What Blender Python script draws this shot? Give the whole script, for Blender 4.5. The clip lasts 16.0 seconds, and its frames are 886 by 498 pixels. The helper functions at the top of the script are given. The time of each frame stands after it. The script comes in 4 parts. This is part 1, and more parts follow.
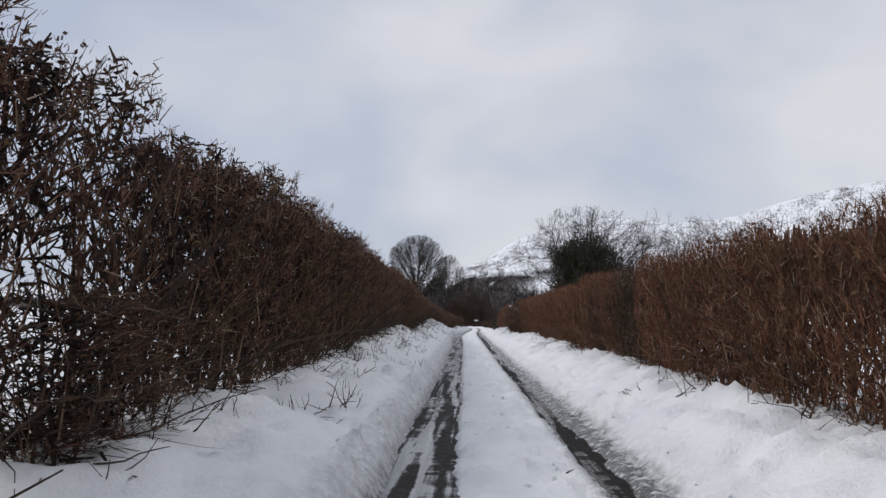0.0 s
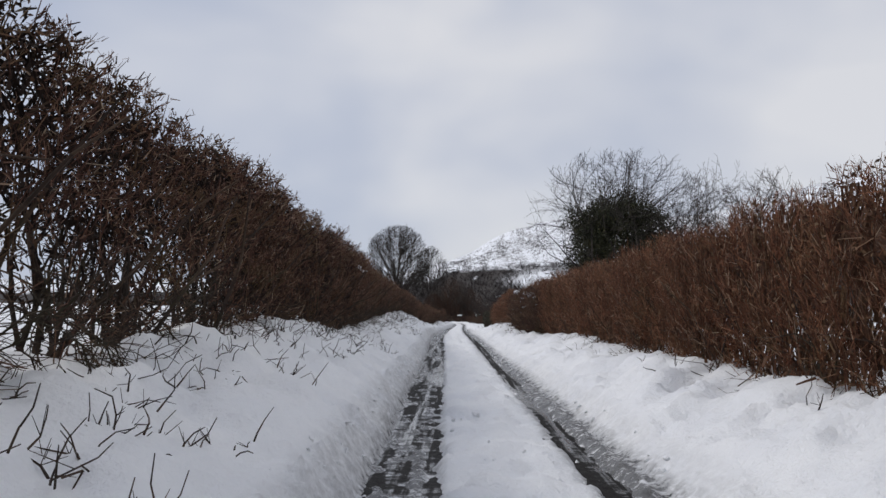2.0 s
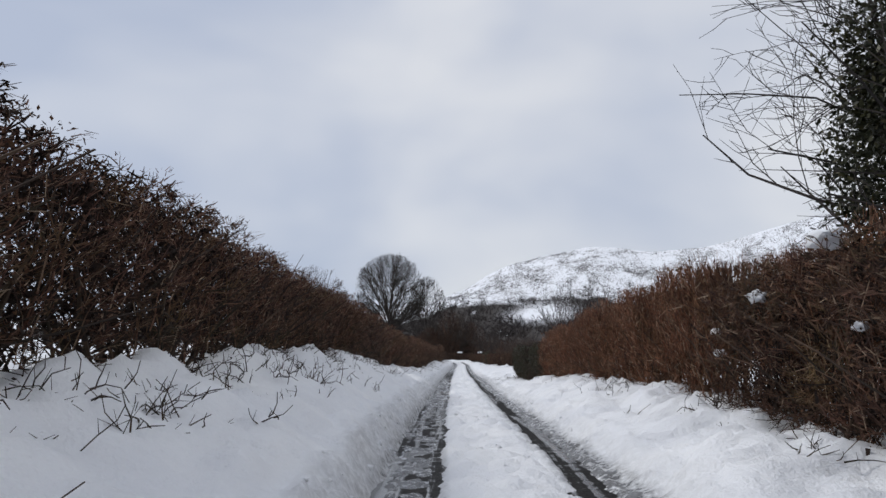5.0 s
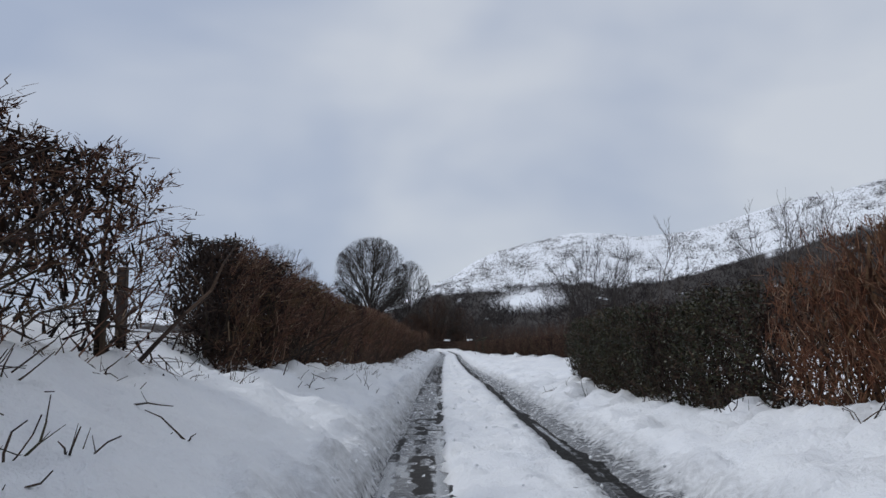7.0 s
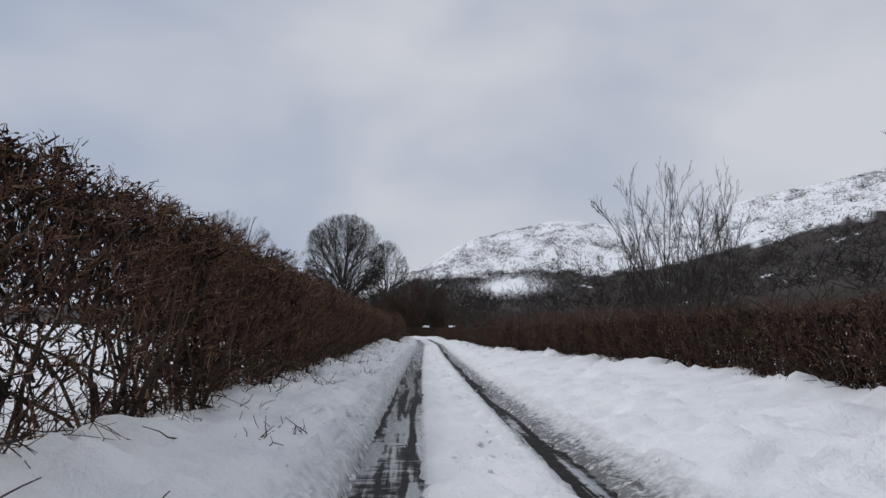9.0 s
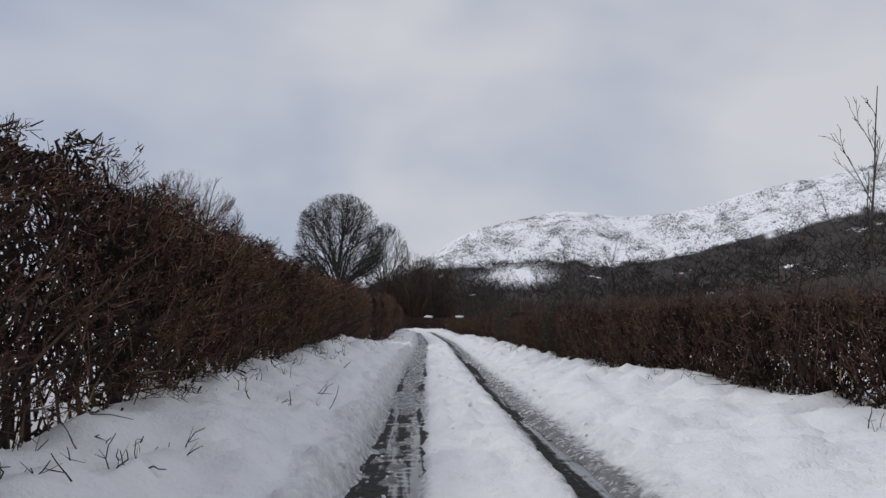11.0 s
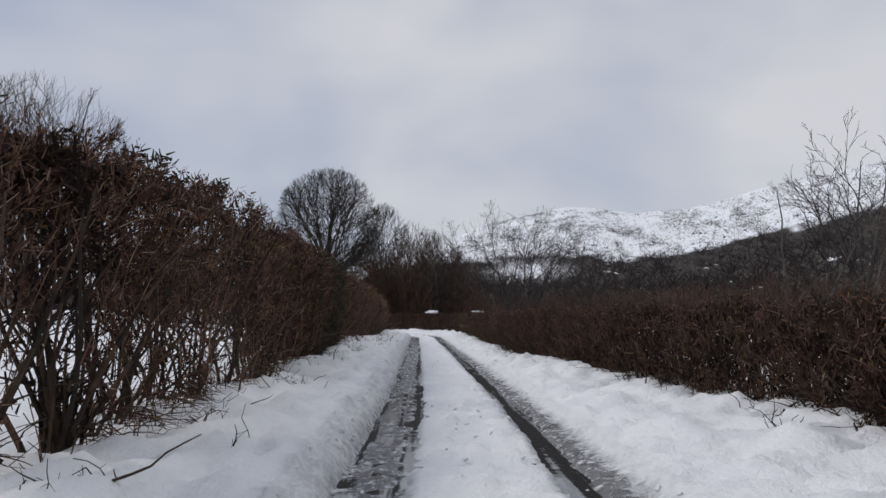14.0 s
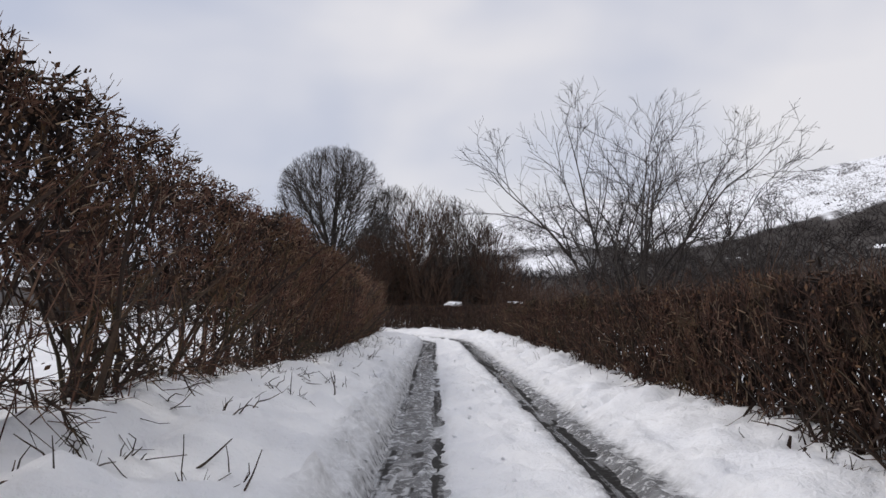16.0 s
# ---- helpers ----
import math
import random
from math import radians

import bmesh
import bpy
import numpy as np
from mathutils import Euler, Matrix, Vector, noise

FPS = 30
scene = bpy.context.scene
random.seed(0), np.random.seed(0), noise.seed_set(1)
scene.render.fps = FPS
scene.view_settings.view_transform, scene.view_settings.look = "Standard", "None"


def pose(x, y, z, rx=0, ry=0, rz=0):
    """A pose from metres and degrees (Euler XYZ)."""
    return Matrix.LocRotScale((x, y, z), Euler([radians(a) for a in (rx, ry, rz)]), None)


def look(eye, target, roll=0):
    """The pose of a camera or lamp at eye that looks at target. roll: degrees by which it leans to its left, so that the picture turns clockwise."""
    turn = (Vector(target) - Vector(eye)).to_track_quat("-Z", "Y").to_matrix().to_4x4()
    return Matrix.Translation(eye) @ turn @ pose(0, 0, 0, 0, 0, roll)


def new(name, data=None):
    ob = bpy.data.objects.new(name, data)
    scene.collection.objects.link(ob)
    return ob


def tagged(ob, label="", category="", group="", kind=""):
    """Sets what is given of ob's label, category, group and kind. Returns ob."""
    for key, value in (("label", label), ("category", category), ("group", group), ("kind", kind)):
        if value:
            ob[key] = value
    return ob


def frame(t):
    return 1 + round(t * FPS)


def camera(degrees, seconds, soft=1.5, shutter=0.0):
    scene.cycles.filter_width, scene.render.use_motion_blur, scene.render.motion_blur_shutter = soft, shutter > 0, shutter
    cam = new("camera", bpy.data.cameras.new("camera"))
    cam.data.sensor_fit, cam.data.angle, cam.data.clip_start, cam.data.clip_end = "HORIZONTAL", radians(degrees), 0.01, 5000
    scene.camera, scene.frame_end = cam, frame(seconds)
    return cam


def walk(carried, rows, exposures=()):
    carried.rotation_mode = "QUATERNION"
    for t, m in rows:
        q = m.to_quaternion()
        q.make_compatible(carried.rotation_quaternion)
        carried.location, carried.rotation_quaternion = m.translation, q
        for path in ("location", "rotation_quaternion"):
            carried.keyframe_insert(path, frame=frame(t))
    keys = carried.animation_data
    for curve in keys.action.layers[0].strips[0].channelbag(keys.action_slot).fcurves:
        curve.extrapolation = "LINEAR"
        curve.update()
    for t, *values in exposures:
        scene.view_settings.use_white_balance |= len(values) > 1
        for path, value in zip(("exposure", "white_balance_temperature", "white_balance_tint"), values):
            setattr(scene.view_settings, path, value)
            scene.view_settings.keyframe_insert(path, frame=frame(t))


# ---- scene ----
cam = camera(62.0, 16.0)
PATH = [
    (0, (0.055, 0.169, 1.27), (-0.022, 2.158, 1.471), 0.2),
    (0.5, (0.049, 4.291, 1.258), (-0.024, 6.281, 1.452), -0.0),
    (1, (0.013, 8.45, 1.233), (-0.029, 10.441, 1.415), 0.1),
    (1.5, (-0.047, 12.671, 1.218), (-0.081, 14.663, 1.393), 0.1),
    (2, (-0.103, 17.017, 1.232), (-0.134, 19.008, 1.42), 0.2),
    (2.5, (-0.136, 21.438, 1.214), (-0.159, 23.429, 1.405), 0.4),
    (3, (-0.131, 25.908, 1.227), (-0.153, 27.896, 1.44), 0.7),
    (3.5, (-0.15, 30.5, 1.291), (-0.156, 32.488, 1.512), 0.2),
    (4, (-0.214, 35.09, 1.333), (-0.221, 37.077, 1.556), -0.2),
    (4.5, (-0.356, 39.537, 1.394), (-0.365, 41.524, 1.625), -0.2),
    (5, (-0.499, 44.034, 1.443), (-0.521, 46.014, 1.729), -0.2),
    (7.5, (-0.622, 67.296, 1.288), (-0.593, 69.28, 1.54), -1.3),
    (8, (-0.557, 72.264, 1.32), (-0.517, 74.248, 1.569), -0.9),
    (8.5, (-0.574, 77.217, 1.314), (-0.517, 79.202, 1.549), -0.7),
    (9, (-0.532, 82.289, 1.331), (-0.456, 84.276, 1.552), -0.4),
    (9.5, (-0.49, 87.597, 1.301), (-0.408, 89.584, 1.513), -0.1),
    (10, (-0.438, 93.208, 1.3), (-0.357, 95.197, 1.502), -0.0),
    (12.5, (-0.077, 122.544, 1.27), (-0.022, 124.534, 1.464), -0.2),
    (13, (0.112, 128.425, 1.263), (0.185, 130.415, 1.448), -0.0),
    (13.5, (0.337, 134.189, 1.294), (0.41, 136.178, 1.483), 0.2),
    (14, (0.335, 139.874, 1.279), (0.392, 141.864, 1.472), 0.1),
    (14.5, (0.297, 145.405, 1.265), (0.334, 147.394, 1.464), 0.4),
    (15, (0.286, 150.714, 1.298), (0.307, 152.704, 1.495), 0.7),
    (15.5, (0.243, 155.897, 1.33), (0.259, 157.889, 1.512), 0.2),
    (16, (0.265, 160.991, 1.282), (0.279, 162.983, 1.461), -0.3),
]
walk(cam, [(t, look(eye, target, roll)) for t, eye, target, roll in PATH],
     exposures=[(0, -0.05, 6500, 10), (2, -0.06, 6520, 10), (4, -0.03, 6480, 10), (5, -0.02, 6400, 9), (7, -0.26, 6120, 8), (8, -0.26, 6260, 9), (8.6, -0.25, 6350, 9), (10, -0.27, 6450, 10), (13, -0.23, 6500, 10), (14.5, -0.17, 6520, 10), (15.4, 0.0, 6600, 11), (16, 0.08, 6680, 12)])

# ---- light ----
SUN_AZ, SUN_EL = -78.0, 42.0        # degrees from +y towards +x, degrees up
world = bpy.data.worlds.new("world")
scene.world = world
world.use_nodes = True
wn, wl = world.node_tree.nodes, world.node_tree.links
wn.clear()


def wnode(kind, **kw):
    n = wn.new(kind)
    for k, v in kw.items():
        n.inputs[k].default_value = v
    return n


sky = wn.new("ShaderNodeTexSky")
sky.sky_type, sky.sun_disc = "NISHITA", False
sky.sun_elevation, sky.sun_rotation = radians(SUN_EL), radians(SUN_AZ)
sky_dim = wnode("ShaderNodeVectorMath")
sky_dim.operation = "SCALE"
sky_dim.inputs["Scale"].default_value = 0.10
wl.new(sky.outputs["Color"], sky_dim.inputs[0])
coord = wn.new("ShaderNodeTexCoord")
stretch = wnode("ShaderNodeMapping", Scale=(1.0, 1.0, 1.7), Location=(0.35, 0.1, 0.2))
wl.new(coord.outputs["Generated"], stretch.inputs["Vector"])
cloud = wnode("ShaderNodeTexNoise", Scale=2.1, Detail=3.5, Roughness=0.48, Distortion=0.2)
wl.new(stretch.outputs["Vector"], cloud.inputs["Vector"])
ramp = wn.new("ShaderNodeValToRGB")
ramp.color_ramp.elements[0].position, ramp.color_ramp.elements[0].color = 0.36, (0.49, 0.54, 0.665, 1)
ramp.color_ramp.elements[1].position, ramp.color_ramp.elements[1].color = 0.62, (0.765, 0.772, 0.81, 1)
split = wn.new("ShaderNodeSeparateXYZ")
wl.new(coord.outputs["Generated"], split.inputs["Vector"])
veil = wnode("ShaderNodeMath")
veil.operation = "MULTIPLY_ADD"
wl.new(split.outputs["X"], veil.inputs[0])
veil.inputs[1].default_value = 0.40
wl.new(cloud.outputs["Fac"], veil.inputs[2])
wl.new(veil.outputs[0], ramp.inputs["Fac"])
zenith = wn.new("ShaderNodeMapRange")
zenith.inputs["From Min"].default_value, zenith.inputs["From Max"].default_value = 0.42, 0.95
zenith.inputs["To Min"].default_value, zenith.inputs["To Max"].default_value = 1.0, 1.15
wl.new(split.outputs["Z"], zenith.inputs["Value"])
lift = wn.new("ShaderNodeVectorMath")
lift.operation = "SCALE"
wl.new(ramp.outputs["Color"], lift.inputs[0])
wl.new(zenith.outputs["Result"], lift.inputs["Scale"])
blend = wn.new("ShaderNodeMix")
blend.data_type = "RGBA"
blend.inputs["Factor"].default_value = 0.90
wl.new(sky_dim.outputs["Vector"], blend.inputs["A"])
wl.new(lift.outputs["Vector"], blend.inputs["B"])
back = wnode("ShaderNodeBackground", Strength=1.0)
wl.new(blend.outputs["Result"], back.inputs["Color"])
wl.new(back.outputs["Background"], wn.new("ShaderNodeOutputWorld").inputs["Surface"])

sun = new("sun", bpy.data.lights.new("sun", "SUN"))
sun.data.energy, sun.data.angle, sun.data.color = 1.6, radians(10), (1.0, 0.95, 0.88)
_a, _e = radians(SUN_AZ), radians(SUN_EL)
sun.matrix_world = look((math.sin(_a) * math.cos(_e) * 50, math.cos(_a) * math.cos(_e) * 50, math.sin(_e) * 50), (0, 0, 0))
scene.view_settings.exposure = 0.0

# ---- materials ----


class Mat:
    """A small builder for node materials."""

    def __init__(self, name, rough=0.8, spec=0.3):
        self.m = bpy.data.materials.new(name)
        self.m.use_nodes = True
        self.n, self.l = self.m.node_tree.nodes, self.m.node_tree.links
        self.b = self.n["Principled BSDF"]
        self.b.inputs["Roughness"].default_value = rough
        self.b.inputs["Specular IOR Level"].default_value = spec

    def pos(self):
        return self.n.new("ShaderNodeNewGeometry").outputs["Position"]

    def noise(self, scale, detail=4.0, rough=0.55, vec=None, distort=0.0):
        t = self.n.new("ShaderNodeTexNoise")
        t.inputs["Scale"].default_value, t.inputs["Detail"].default_value = scale, detail
        t.inputs["Roughness"].default_value, t.inputs["Distortion"].default_value = rough, distort
        self.l.new(vec or self.pos(), t.inputs["Vector"])
        return t.outputs["Fac"]

    def ramp(self, fac, stops):
        r = self.n.new("ShaderNodeValToRGB")
        e = r.color_ramp.elements
        while len(e) < len(stops):
            e.new(0.5)
        for el, (p, c) in zip(e, stops):
            el.position, el.color = p, (*c, 1)
        self.l.new(fac, r.inputs["Fac"])
        return r.outputs["Color"]

    def mix(self, fac, a, b, kind="MIX"):
        x = self.n.new("ShaderNodeMix")
        x.data_type, x.blend_type = "RGBA", kind
        for sock, v in (("Factor", fac), ("A", a), ("B", b)):
            if isinstance(v, (int, float)):
                x.inputs[sock].default_value = v if sock == "Factor" else (v, v, v, 1)
            elif isinstance(v, tuple):
                x.inputs[sock].default_value = (*v, 1)
            else:
                self.l.new(v, x.inputs[sock])
        return x.outputs["Result"]

    def range(self, v, a, b, c=0.0, d=1.0):
        r = self.n.new("ShaderNodeMapRange")
        for i, val in enumerate((a, b, c, d)):
            r.inputs[i + 1].default_value = val
        self.l.new(v, r.inputs[0])
        return r.outputs["Result"]

    def math(self, op, a, b):
        x = self.n.new("ShaderNodeMath")
        x.operation = op
        for i, v in enumerate((a, b)):
            if isinstance(v, (int, float)):
                x.inputs[i].default_value = v
            else:
                self.l.new(v, x.inputs[i])
        return x.outputs[0]

    def attr(self, name):
        a = self.n.new("ShaderNodeAttribute")
        a.attribute_name = name
        return a.outputs["Fac"]

    def island(self):
        return self.n.new("ShaderNodeNewGeometry").outputs["Random Per Island"]

    def object_random(self):
        return self.n.new("ShaderNodeObjectInfo").outputs["Random"]

    def color(self, sock):
        self.l.new(sock, self.b.inputs["Base Color"])
        return self

    def rough(self, sock):
        self.l.new(sock, self.b.inputs["Roughness"])
        return self

    def bump(self, sock, strength, dist):
        x = self.n.new("ShaderNodeBump")
        x.inputs["Strength"].default_value, x.inputs["Distance"].default_value = strength, dist
        self.l.new(sock, x.inputs["Height"])
        self.l.new(x.outputs["Normal"], self.b.inputs["Normal"])
        return self


def mat_snow():
    k = Mat("snow", 0.6, 0.2)
    big = k.ramp(k.noise(0.9, 5), [(0.3, (0.745, 0.762, 0.80)), (0.7, (0.835, 0.845, 0.862))])
    big = k.mix(k.range(k.noise(26.0, 3), 0.58, 0.76, 0.0, 0.22), big, (0.60, 0.62, 0.655))
    grit = k.range(k.noise(11.0, 5, 0.7), 0.30, 0.62)
    dirt = k.math("MULTIPLY", k.attr("slush"), grit)
    brown = k.mix(k.range(k.noise(3.2, 5, 0.62), 0.32, 0.68), (0.055, 0.054, 0.054), (0.21, 0.214, 0.222))
    k.color(k.mix(dirt, big, brown))
    k.rough(k.range(dirt, 0.0, 1.0, 0.6, 0.2))
    h = k.math("ADD", k.noise(7.0, 6, 0.68), k.math("MULTIPLY", k.noise(30.0, 4, 0.6), 0.22))
    return k.bump(h, 0.75, 0.065).m


def mat_road(name, share, tone=1.0):
    """Wet asphalt with slushy meltwater over about that share of it."""
    k = Mat(name, 0.3, 0.25)
    stone = k.ramp(k.noise(70.0, 4, 0.7), [(0.3, (0.006 * tone, 0.006 * tone, 0.007 * tone)), (0.7, (0.038 * tone, 0.036 * tone, 0.034 * tone))])
    # long bands that the wheels left, crossed by ridges of slush
    along, across = k.n.new("ShaderNodeMapping"), k.n.new("ShaderNodeMapping")
    along.inputs["Scale"].default_value = (4.5, 0.16, 1.0)
    across.inputs["Scale"].default_value = (1.3, 3.6, 1.0)
    k.l.new(k.pos(), along.inputs["Vector"])
    k.l.new(k.pos(), across.inputs["Vector"])
    band = k.math("MULTIPLY", k.noise(1.2, 4, 0.55, along.outputs["Vector"], 0.5), 0.74)
    ridge = k.math("MULTIPLY", k.noise(1.2, 4, 0.65, across.outputs["Vector"], 1.2), 0.26)
    puddle = k.range(k.math("ADD", band, ridge), 0.585 - 0.2 * share, 0.635 - 0.2 * share)
    murk = k.ramp(k.noise(2.3, 5, 0.55, along.outputs["Vector"]), [(0.35, (0.03, 0.03, 0.031)), (0.5, (0.10, 0.103, 0.107)), (0.68, (0.25, 0.26, 0.27))])
    k.color(k.mix(puddle, stone, murk))
    k.rough(k.mix(puddle, k.range(k.noise(14.0, 3), 0.35, 0.65, 0.65, 0.9), 0.12))
    k.l.new(k.range(puddle, 0, 1, 0.06, 0.5), k.b.inputs["Specular IOR Level"])
    relief = k.math("MULTIPLY", k.noise(38.0, 4), k.range(puddle, 0, 1, 1.0, 0.12))
    return k.bump(relief, 0.6, 0.012).m


def mat_bark(name, stops, rough=0.85, moss=None):
    k = Mat(name, rough, 0.2)
    c = k.ramp(k.island(), stops)
    c = k.mix(k.range(k.noise(40.0, 3), 0.3, 0.7, 0.0, 0.45), c, (0.02, 0.016, 0.013))
    if moss:
        c = k.mix(k.range(k.noise(1.6, 3), 0.52, 0.68, 0.0, 0.6), c, moss)
    c = k.mix(k.range(k.noise(3.2, 3), 0.42, 0.68, 0.0, 0.5), c, stops[0][1])
    c = k.mix(k.range(k.object_random(), 0, 1, 0.0, 0.25), c, stops[0][1])
    k.color(c)
    return k.m


SNOW, ROAD, ROAD_DRY = mat_snow(), mat_road("wet_asphalt", 0.52, 1.8), mat_road("damp_asphalt", 0.36)
TWIG_L = mat_bark("hawthorn_twig", [(0.0, (0.036, 0.020, 0.016)), (0.5, (0.155, 0.072, 0.050)), (0.85, (0.27, 0.145, 0.095)), (1.0, (0.50, 0.38, 0.27))], moss=(0.165, 0.120, 0.042))
TWIG_W = mat_bark("weathered_twig", [(0.0, (0.030, 0.019, 0.016)), (0.5, (0.110, 0.053, 0.037)), (0.88, (0.19, 0.105, 0.068)), (1.0, (0.36, 0.27, 0.19))], moss=(0.09, 0.075, 0.030))
TWIG_R = mat_bark("beech_twig", [(0.0, (0.075, 0.033, 0.021)), (0.5, (0.240, 0.094, 0.052)), (0.84, (0.36, 0.170, 0.092)), (1.0, (0.54, 0.42, 0.30))], moss=(0.190, 0.105, 0.046))
TWIG_D = mat_bark("dark_twig", [(0.0, (0.028, 0.022, 0.018)), (0.6, (0.07, 0.045, 0.034)), (1.0, (0.14, 0.09, 0.06))], moss=(0.05, 0.05, 0.02))
LEAF_D = mat_bark("withered_leaf", [(0.0, (0.06, 0.030, 0.018)), (0.6, (0.13, 0.060, 0.032)), (1.0, (0.20, 0.12, 0.06))], 0.7)
LEAF_G = mat_bark("evergreen_leaf", [(0.0, (0.016, 0.019, 0.009)), (0.6, (0.036, 0.040, 0.017)), (1.0, (0.085, 0.075, 0.032))], 0.4)
BARK = mat_bark("tree_bark", [(0.0, (0.022, 0.019, 0.018)), (0.6, (0.05, 0.042, 0.038)), (1.0, (0.095, 0.08, 0.07))])
BARK_G = mat_bark("grey_branch", [(0.0, (0.05, 0.042, 0.038)), (0.6, (0.10, 0.082, 0.073)), (1.0, (0.17, 0.145, 0.125))])
SCRUB = mat_bark("scrub_stem", [(0.0, (0.04, 0.024, 0.018)), (0.6, (0.085, 0.050, 0.036)), (1.0, (0.15, 0.092, 0.06))])
WOOD_FAR = mat_bark("far_branch", [(0.0, (0.022, 0.020, 0.021)), (0.7, (0.048, 0.040, 0.037)), (1.0, (0.08, 0.064, 0.055))])

# ---- the line of the lane ----
MID_Y = [-40, 8, 20, 29, 39, 49, 56, 77, 91, 101, 130, 136, 148, 158, 168, 195]
MID_X = [0.6, 0.47, 0.38, 0.29, 0.19, 0.0, -0.07, 0.0, 0.10, 0.17, 0.55, 0.68, 0.88, 0.93, 0.86, 0.70]
BEND, RADIUS = 195.0, 20.0


def smooth(x, xs, ys, w=3.0):
    return (np.interp(x - w, xs, ys) + 2 * np.interp(x, xs, ys) + np.interp(x + w, xs, ys)) / 4


def lane(s, d):
    """World x, y of the place s metres along the lane and d metres to its right."""
    s, d = np.broadcast_arrays(np.asarray(s, float), np.asarray(d, float))
    a = np.clip((s - BEND) / RADIUS, 0, math.pi / 2)
    run = np.maximum(s - BEND - RADIUS * math.pi / 2, 0)
    mid = smooth(np.minimum(s, BEND), MID_Y, MID_X)
    x = mid - RADIUS * (1 - np.cos(a)) - run + d * np.cos(a)
    y = np.minimum(s, BEND) + RADIUS * np.sin(a) + d * np.sin(a)
    return x, y


def heading(s):
    return min(max((s - BEND) / RADIUS, 0), math.pi / 2)


def vnoise(x, y, seed=0):
    """Smooth lattice noise in 0..1."""
    xi, yi = np.floor(x).astype(np.int64), np.floor(y).astype(np.int64)
    xf, yf = x - xi, y - yi
    xf, yf = xf * xf * (3 - 2 * xf), yf * yf * (3 - 2 * yf)

    def h(a, b):
        n = (a * 374761393 + b * 668265263 + seed * 1442695041) & 0x7FFFFFFF
        n = ((n ^ (n >> 13)) * 1274126177) & 0x7FFFFFFF
        return ((n ^ (n >> 16)) & 0xFFFF) / 65535.0

    top = h(xi, yi) * (1 - xf) + h(xi + 1, yi) * xf
    low = h(xi, yi + 1) * (1 - xf) + h(xi + 1, yi + 1) * xf
    return top * (1 - yf) + low * yf


def fractal(x, y, seed=0, octaves=4):
    out, amp, tot = 0, 1.0, 0
    for o in range(octaves):
        out, tot = out + amp * vnoise(x * 2**o, y * 2**o, seed + o), tot + amp
        amp *= 0.5
    return out / tot


# hedge feet: along the lane, offset and height
LEFT_S = [-20, 0, 11, 14.5, 18, 24, 28.5, 30.5, 32, 36, 39.5, 43, 50, 58, 63, 68, 72, 77, 83, 92, 108, 122, 127, 133, 139.2, 142, 145.8, 150, 158, 164, 168, 175, 180, 195, 230]
LEFT_D = [-2.8, -2.8, -2.8, -2.82, -2.86, -2.92, -2.96, -2.98, -3, -3, -3, -3, -3, -3, -2.98, -2.95, -2.9, -2.9, -2.85, -2.8, -2.9, -2.95, -2.95, -3, -3.2, -3.5, -2.85, -2.9, -2.85, -2.81, -2.8, -2.8, -2.8, -3, -3.2]
LEFT_Z = [0.45, 0.45, 0.45, 0.6, 0.8, 0.98, 1.2, 1.05, 0.9, 0.92, 0.97, 1.2, 1.36, 1.5, 1.42, 1.15, 0.92, 0.86, 0.67, 0.5, 0.5, 0.72, 0.78, 0.55, 0.3, 0.12, 0.24, 0.3, 0.42, 0.6, 0.66, 0.42, 0.4, 0.45, 0.5]
LEFT_TOP = [3, 3.04, 3.17, 3.21, 3.25, 3.29, 3.3, 3.31, 3.31, 3.26, 3.22, 3.12, 3.01, 3, 2.96, 2.88, 2.62, 2.66, 2.46, 2.66, 2.6, 2.55, 2.55, 2.5, 2.5, 2.55, 2.75, 3, 2.91, 2.85, 2.84, 2.85, 2.85, 2.8, 2.8]
RIGHT_S = [-20, 6, 20, 30, 38, 47, 56, 66, 72, 75, 80.8, 82.2, 95, 105, 118, 130, 142, 148, 153, 159, 168, 180, 195, 230]
RIGHT_D = [2.3, 2.3, 2.4, 2.6, 2.9, 2.5, 2.7, 2.7, 2.35, 2.2, 2.6, 5.2, 5.2, 4.5, 3.1, 2.6, 2.9, 3.3, 2.75, 2.52, 2.3, 2.25, 2.5, 2.8]
RIGHT_Z = [0.5, 0.48, 0.6, 0.66, 0.72, 0.6, 0.92, 0.8, 0.42, 0.38, 0.4, 0.45, 0.5, 0.45, 0.4, 0.3, 0.3, 0.32, 0.3, 0.26, 0.2, 0.28, 0.35, 0.5]
RIGHT_TOP = [2.24, 2.24, 2.40, 2.48, 2.58, 2.75, 2.7, 2.3, 1.8, 1.85, 1.85, 1.75, 1.7, 1.65, 1.6, 1.6, 1.6, 1.6, 1.6, 1.6, 1.6, 1.65, 1.8, 2.1]


RISE_S = [-20, 10, 22, 27, 33, 40, 45, 50, 56, 62, 71, 80, 83, 88, 93, 100, 115, 135, 145, 155, 175, 195, 230]
RISE_Z = [0.04, 0.04, 0.03, 0.07, 0.13, 0.17, 0.27, 0.38, 0.38, 0.30, 0.22, 0.24, 0.23, 0.17, 0.12, 0.08, 0.04, 0.03, 0.08, 0.06, 0.05, 0.04, 0.04]


def rise(s):
    """Height of the road itself, which lifts over a low hump."""
    return smooth(s, RISE_S, RISE_Z, 3)


